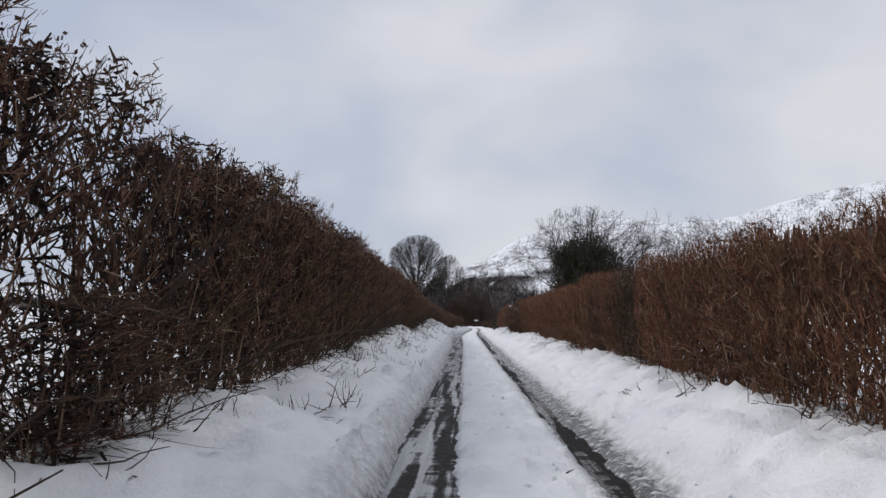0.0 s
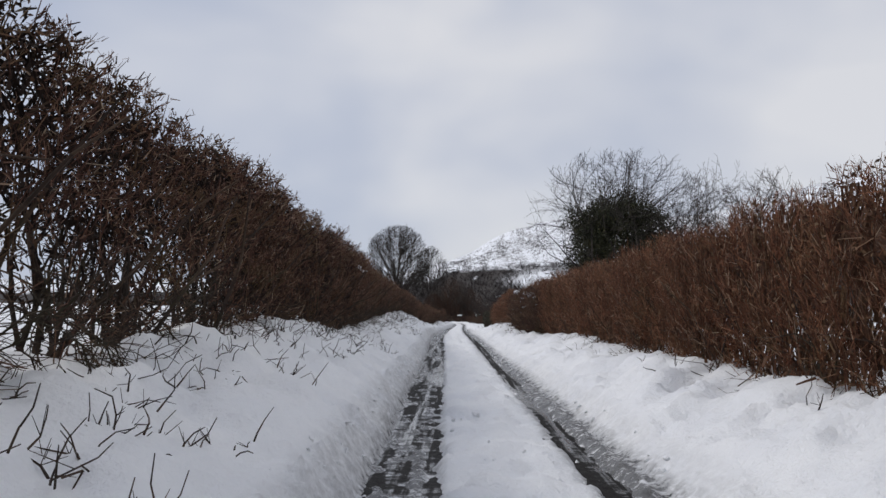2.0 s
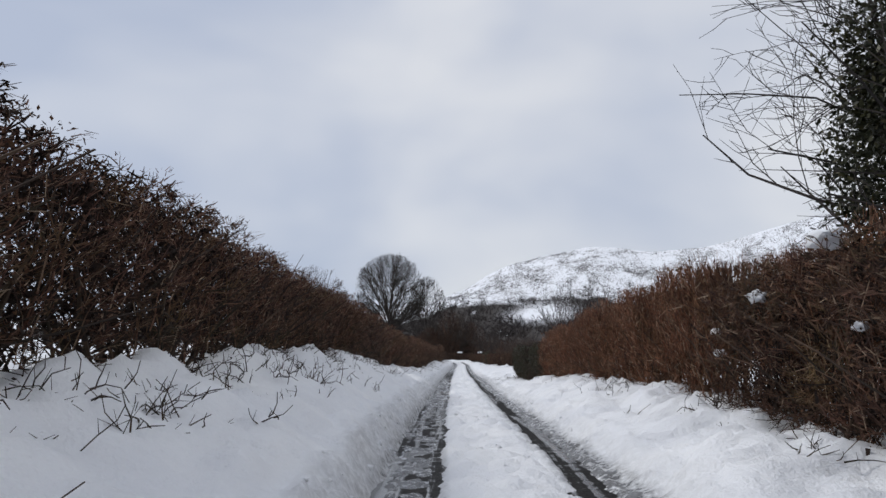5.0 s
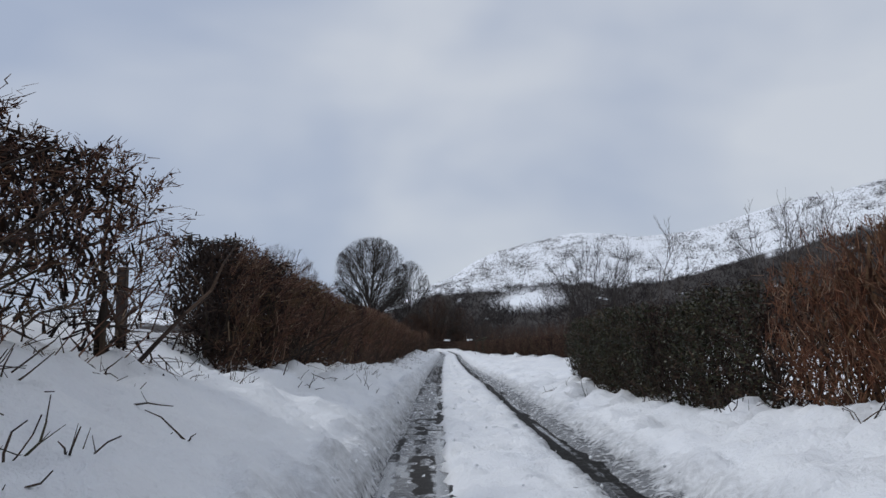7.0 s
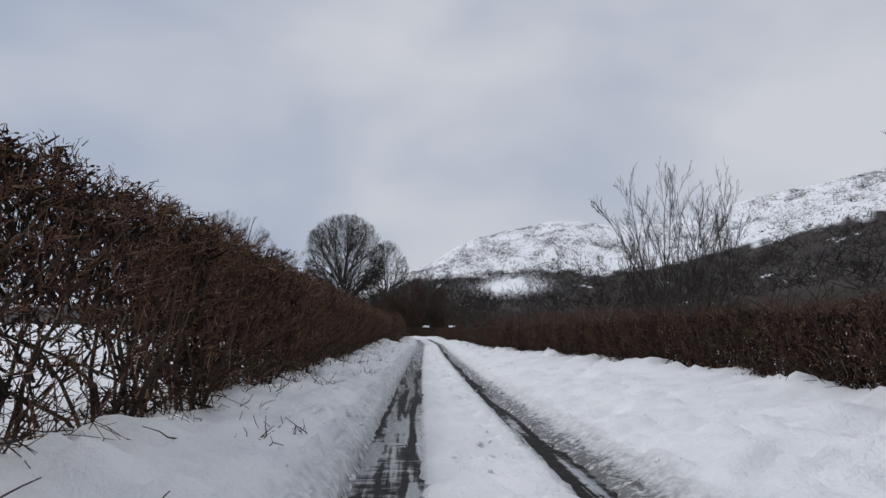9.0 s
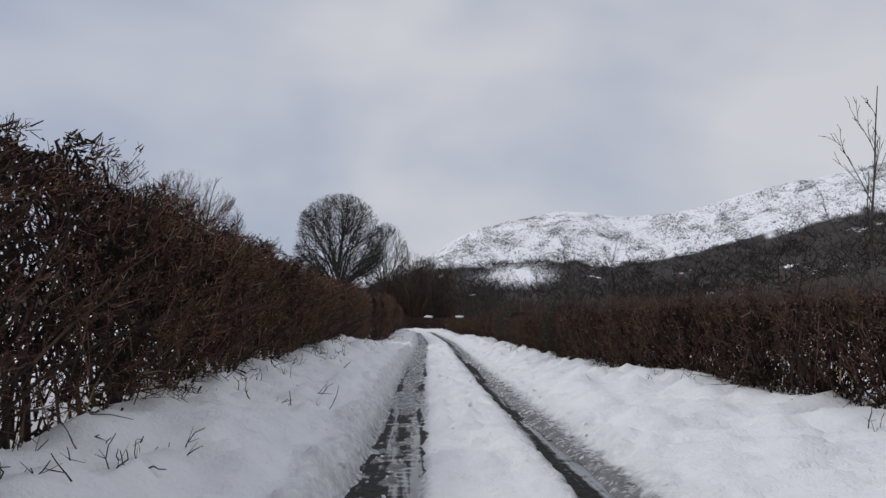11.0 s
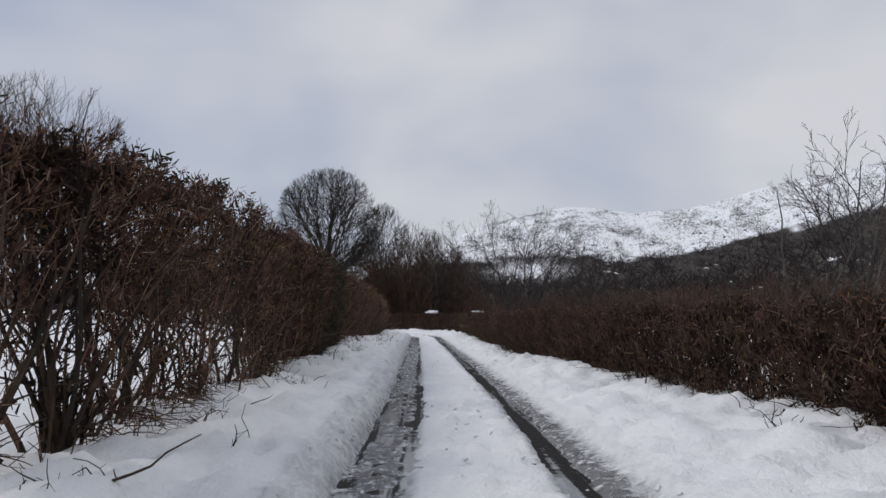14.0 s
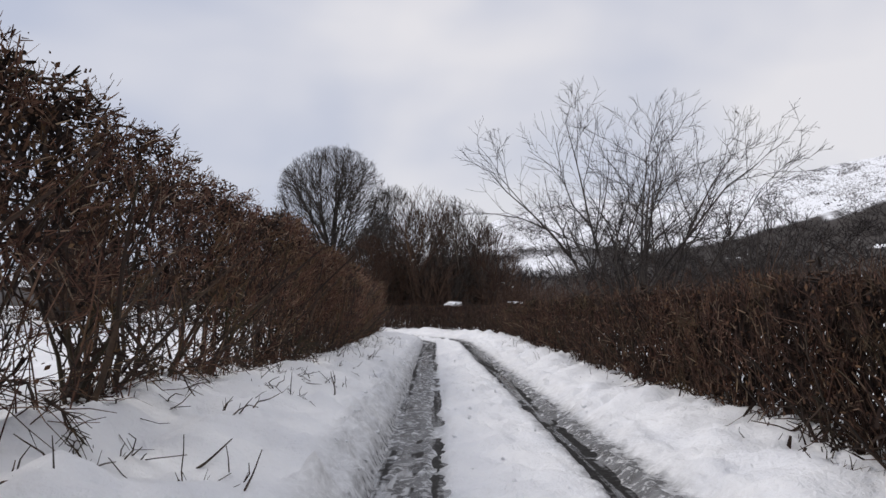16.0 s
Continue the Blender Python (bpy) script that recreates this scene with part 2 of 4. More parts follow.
def far_ground(x, y):
    """Height of the fields and slopes beyond the hedges."""
    az = np.arctan2(x, np.maximum(y - 110, 1e-3) + 0 * x)
    left = np.clip((-x - 4) * 0.035, 0, 9) + 0.95 * np.clip((-x - 3.5) / 3, 0, 1) * np.clip((y - 18) / 14, 0, 1) * np.clip((92 - y) / 16, 0, 1)
    right = np.clip((x - 5) * 0.05, 0, 14)
    ahead = np.clip((y - 225) * 0.03, 0, 6)
    left = left + 0.5 * np.exp(-(((y - 72) / 9) ** 2)) * np.clip((-x - 3.5) / 1.5, 0, 1) * np.clip((26 + x) / 10, 0, 1)
    roll = 0.5 * (fractal(x * 0.03, y * 0.03, 5) - 0.5)
    return 0.35 + np.maximum(np.maximum(left, right), ahead) + roll


def profile(s, d):
    """Height of the snow on and beside the lane."""
    n1 = fractal(s * 1.3, d * 1.3, 11)
    n2 = fractal(s * 5.0, d * 5.0, 21, 3)
    wob = 0.07 * (vnoise(s * 0.2, 0 * s, 31) - 0.5) + 0.025 * (vnoise(s * 1.7, 0 * s, 32) - 0.5)
    ld, lz = smooth(s, LEFT_S, LEFT_D, 2), smooth(s, LEFT_S, LEFT_Z, 2)
    rd, rz = smooth(s, RIGHT_S, RIGHT_D, 1.5), smooth(s, RIGHT_S, RIGHT_Z, 2)
    # crown between the ruts
    up = rise(s)
    z = 0.0 + 0.05 * (n1 - 0.5) + 0.10 * (n2 - 0.5) - 0.03 * np.clip(np.abs(d) / 0.5, 0, 1) ** 3
    # ruts
    for mid, half in ((-0.855 + wob, 0.275), (0.79 + wob, 0.165)):
        e = np.clip((half + 0.08 - np.abs(d - mid + 0.05 * (fractal(s * 2.4, d * 0 + 3.0, 44, 2) - 0.5))) / 0.13, 0, 1)
        e = e * e * (3 - 2 * e)
        u = (d - mid) / half
        if mid.mean() < 0:
            swell = np.clip((fractal(s * 0.045, 0 * s + 7.0, 45, 3) - 0.36 - 0.07 * np.clip((s - 60) / 30, 0, 1)) / 0.22, 0, 1)
            ridge = 0.040 * swell + 0.004 - 0.045 * np.clip(np.abs(u + 0.05) - 0.62, 0, 1) / 0.38 * (0.3 + 1.2 * vnoise(s * 0.5, np.sign(u) * 3.0, 49))
            break_ = 0.6
        else:
            ridge = 0.085 * np.clip(u + 0.25, 0, 1.25) - 0.008 + 0.085 * (fractal(s * 0.35, u * 0.3, 46, 3) - 0.55)
            break_ = 1.0
        broken = 0.075 * break_ * (fractal(s * 0.4 + d * 0.8, d * 6.0 - s * 0.1, 43, 4) - 0.5) + 0.085 * (fractal(s * 5.0, d * 8.0, 47, 3) - 0.5)
        z = z * (1 - e) + e * (-0.104 + ridge + broken)
    # banks
    lt = np.clip((-1.14 + wob - d) / np.maximum(-1.14 - ld, 0.3), 0, None)
    wall = np.clip((-1.12 + wob - d) / 0.26, 0, 1)
    zl = 0.20 * wall ** 0.8 + (lz - 0.20 - up) * np.clip(lt, 0, 1) ** 1.1
    rt = np.clip((d - 1.05 - wob) / np.maximum(rd - 1.05, 0.3), 0, None)
    lip = np.clip((d - 1.03 - wob) / 0.4, 0, 1)
    zr = 0.10 * lip * lip * (3 - 2 * lip) + (rz - 0.10 - up) * np.clip(rt, 0, 1) ** 0.85
    lump = fractal(s * 1.5, d * 1.7, 53, 3)
    rough = 0.24 * (fractal(s * 0.6, d * 0.8, 51) - 0.5) + 0.36 * np.abs(lump - 0.5) + 0.10 * (n2 - 0.5)
    z = z + up + np.where(d < -1.12, zl, 0) + np.where(d > 1.03, zr, 0)
    z = z + rough * np.clip((np.abs(d) - 1.15) / 0.7, 0, 1)
    chunk = fractal(s * 3.6, d * 5.0, 61, 3)
    berm = 0.8 * np.exp(-(((d + 1.38) / 0.24) ** 2)) + 0.4 * np.exp(-(((d - 1.30) / 0.22) ** 2))
    z = z + berm * (0.17 * (chunk - 0.5) + 0.10 * np.clip(chunk - 0.52, 0, 1) / 0.3 - 0.06 * np.clip(0.42 - chunk, 0, 1) / 0.2)
    # pressed lumps on the crown, ribs across it
    crown = np.clip((0.62 - np.abs(d + 0.03)) / 0.15, 0, 1)
    z = z + crown * (0.09 * np.abs(fractal(s * 3.3, d * 3.0, 63, 4) - 0.5) / 0.25 - 0.035 + 0.022 * (vnoise(s * 1.6 + 0.3 * d, d * 0.5, 65) - 0.5))
    # drift heaped in the gap of the tall hedge
    z = z + 0.62 * np.exp(-(((s - 71.5) / 4.5) ** 2)) * np.clip((-d - 3.1) / 1.1, 0, 1)
    # footmarks and dents on the banks
    dent = np.clip(vnoise(s * 2.3, d * 2.9, 67) - 0.74, 0, 1) * np.clip(vnoise(s * 0.11, d * 0.2, 68) - 0.35, 0, 1)
    z = z - 0.9 * dent * np.clip((np.abs(d) - 1.5) / 0.4, 0, 1)
    # snow fallen from the hedges
    fell = np.exp(-(((d - rd + 0.25) / 0.55) ** 2)) + np.exp(-(((d - ld - 0.25) / 0.5) ** 2))
    z = z + 0.52 * (fractal(s * 1.7, d * 2.0, 91, 3) - 0.47) * fell * (0.35 + 0.65 * vnoise(s * 0.13, 0 * s, 93))
    # towards the fields
    x, y = lane(s, d)
    out = np.clip(np.maximum((ld - 1.2 - d) / 4.0, (d - rd - 1.2) / 4.0), 0, 1)
    out = out * out * (3 - 2 * out)
    return z * (1 - out) + out * (far_ground(x, y) + 0.02)


def height_at(s, d):
    return float(profile(np.array([float(s)]), np.array([float(d)]))[0])


# ---- mesh helpers ----


def mesh_object(name, verts, faces, mats, parent=None, smooth_faces=False, index=None, label=""):
    me = bpy.data.meshes.new(name)
    verts, faces = np.asarray(verts, np.float32), np.asarray(faces, np.int32)
    k = faces.shape[1]
    me.vertices.add(len(verts))
    me.vertices.foreach_set("co", verts.ravel())
    me.loops.add(faces.size)
    me.loops.foreach_set("vertex_index", faces.ravel())
    me.polygons.add(len(faces))
    me.polygons.foreach_set("loop_start", np.arange(0, faces.size, k, dtype=np.int32))
    for m in mats:
        me.materials.append(m)
    if index is not None:
        me.polygons.foreach_set("material_index", np.asarray(index, np.int32))
    me.polygons.foreach_set("use_smooth", np.full(len(faces), smooth_faces))
    me.update(calc_edges=True)
    me.validate()
    ob = new(name, me)
    if parent is not None:
        ob.parent = parent
    if label:
        tagged(ob, label)
    return ob


def grid_faces(n, m):
    i = np.arange(n - 1)[:, None] * m + np.arange(m - 1)[None]
    return np.stack([i, i + 1, i + m + 1, i + m], -1).reshape(-1, 4)


class Sticks:
    """Collects tapering sticks, leaves and their materials for one mesh of quads."""

    def __init__(self):
        self.v, self.f, self.m, self.n = [], [], [], 0

    def add(self, p0, p1, r0, r1, mat=0, sides=3):
        p0, p1 = np.atleast_2d(p0).astype(float), np.atleast_2d(p1).astype(float)
        k = len(p0)
        if not k:
            return
        r0, r1 = np.broadcast_to(r0, k).astype(float), np.broadcast_to(r1, k).astype(float)
        ax = p1 - p0
        ax /= np.maximum(np.linalg.norm(ax, axis=1, keepdims=True), 1e-9)
        ref = np.where(np.abs(ax[:, 2:3]) > 0.9, [[1.0, 0, 0]], [[0, 0, 1.0]])
        u = np.cross(ax, ref)
        u /= np.linalg.norm(u, axis=1, keepdims=True)
        w = np.cross(ax, u)
        a = np.arange(sides) * 2 * math.pi / sides
        ring = u[:, None] * np.cos(a)[None, :, None] + w[:, None] * np.sin(a)[None, :, None]
        lo, hi = p0[:, None] + ring * r0[:, None, None], p1[:, None] + ring * r1[:, None, None]
        self.v.append(np.concatenate([lo, hi], 1).reshape(-1, 3))
        i = np.arange(sides)
        q = np.stack([i, (i + 1) % sides, (i + 1) % sides + sides, i + sides], -1)
        self.f.append((q[None] + self.n + np.arange(k)[:, None, None] * 2 * sides).reshape(-1, 4))
        self.m.append(np.full(k * sides, mat))
        self.n += 2 * sides * k

    def leaves(self, c, size, rng, mat=1):
        k = len(c)
        a, b = rng.normal(size=(k, 3)), rng.normal(size=(k, 3))
        a /= np.linalg.norm(a, axis=1, keepdims=True)
        b -= a * (a * b).sum(1, keepdims=True)
        b /= np.linalg.norm(b, axis=1, keepdims=True)
        size = np.broadcast_to(size, k)[:, None]
        a, b = a * size, b * size * 0.55
        self.v.append(np.stack([c - a, c - b, c + a, c + b], 1).reshape(-1, 3))
        self.f.append((np.arange(4)[None] + self.n + 4 * np.arange(k)[:, None]))
        self.m.append(np.full(k, mat))
        self.n += 4 * k

    def spray(self, c, d, length, width, rng, mat=0):
        """Fine twig tips: slim tapering slivers."""
        k = len(c)
        d = d / np.linalg.norm(d, axis=1, keepdims=True)
        w = np.cross(d, rng.normal(size=(k, 3)))
        w /= np.linalg.norm(w, axis=1, keepdims=True)
        w = w * (np.broadcast_to(width, k)[:, None] / 2)
        tip = c + d * np.broadcast_to(length, k)[:, None]
        self.v.append(np.stack([c - w, c + w, tip + w * 0.5, tip - w * 0.5], 1).reshape(-1, 3))
        self.f.append((np.arange(4)[None] + self.n + 4 * np.arange(k)[:, None]))
        self.m.append(np.full(k, mat))
        self.n += 4 * k

    def arrays(self):
        return np.concatenate(self.v), np.concatenate(self.f), np.concatenate(self.m)

    def object(self, name, mats, parent=None, label=""):
        v, f, m = self.arrays()
        return mesh_object(name, v, f, mats, parent, False, m, label)


def unit(v):
    return v / np.maximum(np.linalg.norm(v, axis=-1, keepdims=True), 1e-9)


# ---- ground ----
S = np.concatenate([np.arange(-14, 0, 0.3), np.arange(0, 178, 0.10), np.arange(178, 262, 0.4)])
D = np.concatenate([np.arange(-9, -3.2, 0.7), np.arange(-3.2, -1.8, 0.11), np.arange(-1.8, -0.5, 0.05), np.arange(-0.5, 0.5, 0.08), np.arange(0.5, 1.6, 0.05), np.arange(1.6, 3.2, 0.13), np.arange(3.2, 5.8, 0.26), np.arange(5.8, 10.6, 0.6)])
SS, DD = np.meshgrid(S, D, indexing="ij")
XX, YY = lane(SS, DD)
ZZ = profile(SS, DD)
edge = np.minimum(np.abs(DD - D[0]), np.abs(DD - D[-1]))
ZZ = np.where(edge < 1e-6, ZZ - 1.2, ZZ)
verge = mesh_object("snow_ground", np.stack([XX, YY, ZZ], -1).reshape(-1, 3), grid_faces(len(S), len(D)), [SNOW], smooth_faces=True)
slush = np.clip(2.6 - np.abs(np.abs(DD + 0.02) - 0.84) / 0.14, 0, 1.9) + 0.42 * np.clip(1.5 - np.abs(DD + 1.26) / 0.18, 0, 1) + (0.2 + 0.5 * np.clip(1 - np.abs(SS - 80) / 22, 0, 1)) * np.clip(1.5 - np.abs(DD - 1.18) / 0.18, 0, 1)
at = verge.data.attributes.new("slush", "FLOAT", "POINT")
at.data.foreach_set("value", slush.ravel().astype(np.float32))
tagged(verge, "trodden white snow on the lane and its banks", "snow", kind="structure")

RS = np.arange(-14, 262, 1.0)
RD = np.array([-2.2, -1.2, 0.0, 1.2, 2.2])
a, b = np.meshgrid(RS, RD, indexing="ij")
rx, ry = lane(a, b)
road = mesh_object("road", np.stack([rx, ry, rise(a) - 0.072], -1).reshape(-1, 3), grid_faces(len(RS), len(RD)), [ROAD, ROAD_DRY], smooth_faces=True, index=np.tile([0, 0, 1, 1], len(RS) - 1))
tagged(road, "wet dark asphalt showing in the wheel ruts", "road", kind="structure")

# the fields, a wide sheet that dips under the lane
gx = np.concatenate([-np.geomspace(2600, 14, 46), np.arange(-12, 13, 1.5), np.geomspace(14, 2600, 46)])
gy = np.concatenate([-np.geomspace(2600, 40, 16), np.arange(-30, 280, 4.0), np.geomspace(284, 2600, 30)])
a, b = np.meshgrid(gx, gy, indexing="ij")


def lane_distance(x, y):
    """About how far right of the lane's middle a place lies."""
    mid = smooth(np.minimum(y, BEND), MID_Y, MID_X)
    ang = np.hypot(x - (mid - RADIUS), y - BEND) - RADIUS
    return np.where(y < BEND, x - mid, np.where(x > mid - RADIUS, ang, y - BEND - RADIUS))


dd = lane_distance(a, b)
inside = np.clip(1 - (np.abs(dd) - 4.5) / 4.0, 0, 1) * (a > -75) * (b > -20)
fields = mesh_object("ground", np.stack([a, b, far_ground(a, b) - 0.05 - 1.8 * inside], -1).reshape(-1, 3)[:, :], grid_faces(len(gx), len(gy)), [SNOW], smooth_faces=True)
tagged(fields, "snow-covered fields reaching to the hills", "ground", kind="structure")

# ---- hills ----
AZ_K = [-1.6, -0.8, -0.3, -0.1, -0.032, 0.0, 0.032, 0.054, 0.086, 0.139, 0.20, 0.245, 0.27, 0.337, 0.392, 0.465, 0.53, 0.60, 0.85, 1.3, 1.7]
SKY_K = [0.04, 0.045, 0.05, 0.062, 0.073, 0.082, 0.098, 0.116, 0.129, 0.141, 0.153, 0.146, 0.140, 0.142, 0.151, 0.169, 0.180, 0.192, 0.22, 0.23, 0.18]
WOOD_K = [0.025, 0.03, 0.035, 0.045, 0.06, 0.074, 0.077, 0.076, 0.076, 0.082, 0.083, 0.078, 0.078, 0.086, 0.093, 0.111, 0.128, 0.137, 0.17, 0.18, 0.14]
NEAR_K = [0.012, 0.012, 0.012, 0.014, 0.016, 0.018, 0.018, 0.018, 0.018, 0.018, 0.018, 0.019, 0.02, 0.024, 0.03, 0.038, 0.045, 0.05, 0.06, 0.06, 0.05]
HILL_C = (0.0, 110.0)


def hill_height(az, r):
    tan_sky, tan_wood, tan_near = (smooth(az, AZ_K, k, 0.012) for k in (SKY_K, WOOD_K, NEAR_K))
    f = np.clip((r - 220) / 480, 0, 1)
    g = np.clip((r - 700) / 900, 0, 1)
    tan = tan_near + (tan_wood - tan_near) * f + (tan_sky - tan_wood) * g ** 0.8
    x, y = np.sin(az) * r, np.cos(az) * r
    n = fractal(x * 0.006, y * 0.006, 71) - 0.5
    n2 = fractal(x * 0.03, y * 0.03, 73) - 0.5
    h = tan * r + 1.3 + (n * 12 + n2 * 5) * np.clip((r - 500) / 600, 0, 1)
    past = np.clip((r - 1600) / 600, 0, 1)
    return h * (1 - 0.5 * past) - 12 * np.clip((260 - r) / 60, 0, 1)


def mat_hill():
    k = Mat("snowy_moor", 0.8, 0.15)
    sep = k.n.new("ShaderNodeSeparateXYZ")
    k.l.new(k.pos(), sep.inputs[0])
    slope = k.n.new("ShaderNodeAttribute")
    slope.attribute_name = "slope"
    streak = k.noise(0.030, 6, 0.7, slope.outputs["Vector"], 0.5)
    fine = k.noise(0.55, 4, 0.8, slope.outputs["Vector"])
    scrub = k.range(k.math("ADD", k.math("MULTIPLY", streak, 0.42), k.math("MULTIPLY", fine, 0.58)), 0.51, 0.55)
    dark = k.mix(fine, (0.03, 0.029, 0.031), (0.12, 0.112, 0.11))
    moor = k.mix(scrub, (0.80, 0.82, 0.86), dark)
    litter = k.mix(k.noise(0.05, 5), (0.018, 0.016, 0.016), (0.050, 0.040, 0.034))
    lines = k.n.new("ShaderNodeMapping")
    lines.inputs["Scale"].default_value = (0.30, 1.6, 1.0)
    k.l.new(slope.outputs["Vector"], lines.inputs["Vector"])
    litter = k.mix(k.range(k.noise(0.05, 5, 0.65, lines.outputs["Vector"]), 0.64, 0.67), litter, (0.80, 0.82, 0.86))
    k.color(k.mix(k.attr("wood"), moor, litter))
    return k.m


az = np.linspace(-1.7, 1.7, 420)
rr = np.concatenate([np.linspace(200, 700, 40), np.linspace(712, 1600, 70), np.linspace(1640, 2300, 12)])
a, b = np.meshgrid(az, rr, indexing="ij")
hz = hill_height(a, b)
hill = mesh_object("hill", np.stack([np.sin(a) * b + HILL_C[0], np.cos(a) * b + HILL_C[1], hz], -1).reshape(-1, 3), grid_faces(len(az), len(rr))[:, ::-1], [mat_hill()], smooth_faces=True)
clearing = np.exp(-(((a - 0.135) / 0.05) ** 2) - ((b - 560) / 110) ** 2)
wooded = np.clip((715 + 170 * (fractal(a * 60, b * 0.012, 77) - 0.5) - b) / 24, 0, 1) * np.clip(1.2 - 1.6 * clearing, 0, 1)
hill.data.attributes.new("wood", "FLOAT", "POINT").data.foreach_set("value", wooded.ravel().astype(np.float32))
along = np.stack([a * 1100 + 0.03 * b, 0.11 * b, 0.35 * hz], -1)
hill.data.attributes.new("slope", "FLOAT_VECTOR", "POINT").data.foreach_set("vector", along.ravel().astype(np.float32))
tagged(hill, "snow-covered moorland hill with dark scrub", "hill", kind="structure")

# ---- hedges ----


def wander(rng, p, direction, length, steps, bend):
    """Points of wandering shoots: (k, steps + 1, 3)."""
    pts, cur, dirn = [p], p, unit(direction)
    for _ in range(steps):
        dirn = unit(dirn + rng.normal(size=dirn.shape) * bend)
        cur = cur + dirn * (np.asarray(length).reshape(-1, 1) / steps)
        pts.append(cur)
    return np.stack(pts, 1)


def add_shoots(st, pts, r0, r1, mat=0, sides=3):
    n = pts.shape[1] - 1
    r0, r1 = np.broadcast_to(r0, len(pts)), np.broadcast_to(r1, len(pts))
    for i in range(n):
        a, b = r0 + (r1 - r0) * i / n, r0 + (r1 - r0) * (i + 1) / n
        st.add(pts[:, i], pts[:, i + 1], a, b, mat, sides)


def shrub_mesh(rng, high, deep, long, stools=2, stems=4, tufts=110, per=11, stubs=20, poles=4, crown=14, leaves=200, core=420, foot=12, upright=0.8, sway=0.5, thick=1.0, stem=1.0, skirt=(0.05, 0.25), leaf_size=0.022, sprig=(0.035, 0.10), plume=0, tangle=45):
    """One hedge shrub, its foot at the origin, y along the hedge, its main face towards +x: stems from a few stools, covered in tufts of flailed twigs."""
    st = Sticks()
    bare = rng.uniform(*skirt)
    root_y = (np.arange(stools) + 0.5 + rng.uniform(-0.3, 0.3, stools)) / stools * long - 0.5 * long
    root_x = rng.uniform(-0.2, 0.25, stools) * deep

    def half(z):
        t = z / high
        return deep * (0.30 + 0.22 * np.clip(t / 0.40, 0, 1) - 0.10 * np.clip((t - 0.8) / 0.2, 0, 1))

    def floor_of(y):
        """Where the twigs begin: low at the stools, higher between them."""
        near = np.abs(np.asarray(y)[:, None] - root_y[None]).min(1)
        return high * np.maximum(bare, -0.05) * np.clip(near / (0.34 * long), 0.1, 1.0)

    def scatter(n, low, top, a=1.15, b=1.0):
        y = rng.uniform(-0.56, 0.56, n) * long
        base = floor_of(y) * low
        return y, base + (top * high - base) * rng.beta(a, b, n)

    # stems out of each stool, and their side branches
    for sx, sy in zip(root_x, root_y):
        base = np.stack([sx + rng.normal(0, 0.07, stems), sy + rng.normal(0, 0.07, stems), np.full(stems, -0.2)], 1)
        lean = np.stack([rng.normal(0.03, 0.16, stems), rng.normal(0, 0.17, stems), np.ones(stems)], 1)
        pts = wander(rng, base, lean, rng.uniform(0.75, 1.0, stems) * high, 6, 0.16)
        add_shoots(st, pts, rng.uniform(0.010, 0.021, stems) * thick * stem, 0.007 * thick, 3, 5)
        j = rng.integers(1, 4, stems * 2)
        p = pts[np.tile(np.arange(stems), 2), j]
        d = np.stack([rng.uniform(0.0, 1.0, stems * 2), rng.normal(0, 0.8, stems * 2), rng.uniform(0.1, 0.8, stems * 2)], 1)
        add_shoots(st, wander(rng, p, d, rng.uniform(0.25, 0.6, stems * 2), 3, 0.3), rng.uniform(0.006, 0.011, stems * 2) * thick, 0.004 * thick, 3)
    # tufts of twigs
    y, z = scatter(tufts, 1.0, 0.95)
    side = np.where(rng.random(tufts) < 0.84, 1.0, -1.0)
    p = np.stack([side * half(z) * rng.uniform(0.35, 1.0, tufts) ** 0.7, y, z], 1)
    axis = unit(np.stack([side * rng.normal(0.35, 0.4, tufts), rng.normal(0, sway, tufts), upright * rng.uniform(0.1, 1.7, tufts)], 1))
    ln = rng.uniform(0.13, 0.34, tufts)
    ln = np.minimum(ln, np.maximum(0.05, (high - z) * 1.1))
    add_shoots(st, wander(rng, p, axis, ln, 1, 0.1), rng.uniform(0.0032, 0.0065, tufts) * thick, 0.0024 * thick)
    n = tufts * per
    i = np.repeat(np.arange(tufts), per)
    c = p[i] + axis[i] * (ln[i] * rng.uniform(-0.1, 1.0, n))[:, None] + rng.normal(0, 0.022, (n, 3))
    d = unit(axis[i] + rng.normal(0, 1, (n, 3)) * np.array([0.5, 0.35 + 0.4 * sway, 0.5]))
    lg = np.minimum(rng.uniform(*sprig, n), np.maximum(0.03, high * 1.02 - c[:, 2]))
    st.spray(c, d, lg, rng.uniform(0.006, 0.014, n) * thick, rng)
    # pale cut ends on the face
    y, z = scatter(stubs, 1.0, 0.94)
    p = np.stack([half(z) - rng.uniform(-0.03, 0.10, stubs), y, z], 1)
    d = np.stack([rng.uniform(0.1, 0.8, stubs), rng.normal(0, sway, stubs), upright * rng.uniform(-0.2, 1.4, stubs)], 1)
    add_shoots(st, wander(rng, p, d, rng.uniform(0.06, 0.18, stubs), 1, 0.1), rng.uniform(0.004, 0.007, stubs) * thick, 0.003 * thick)
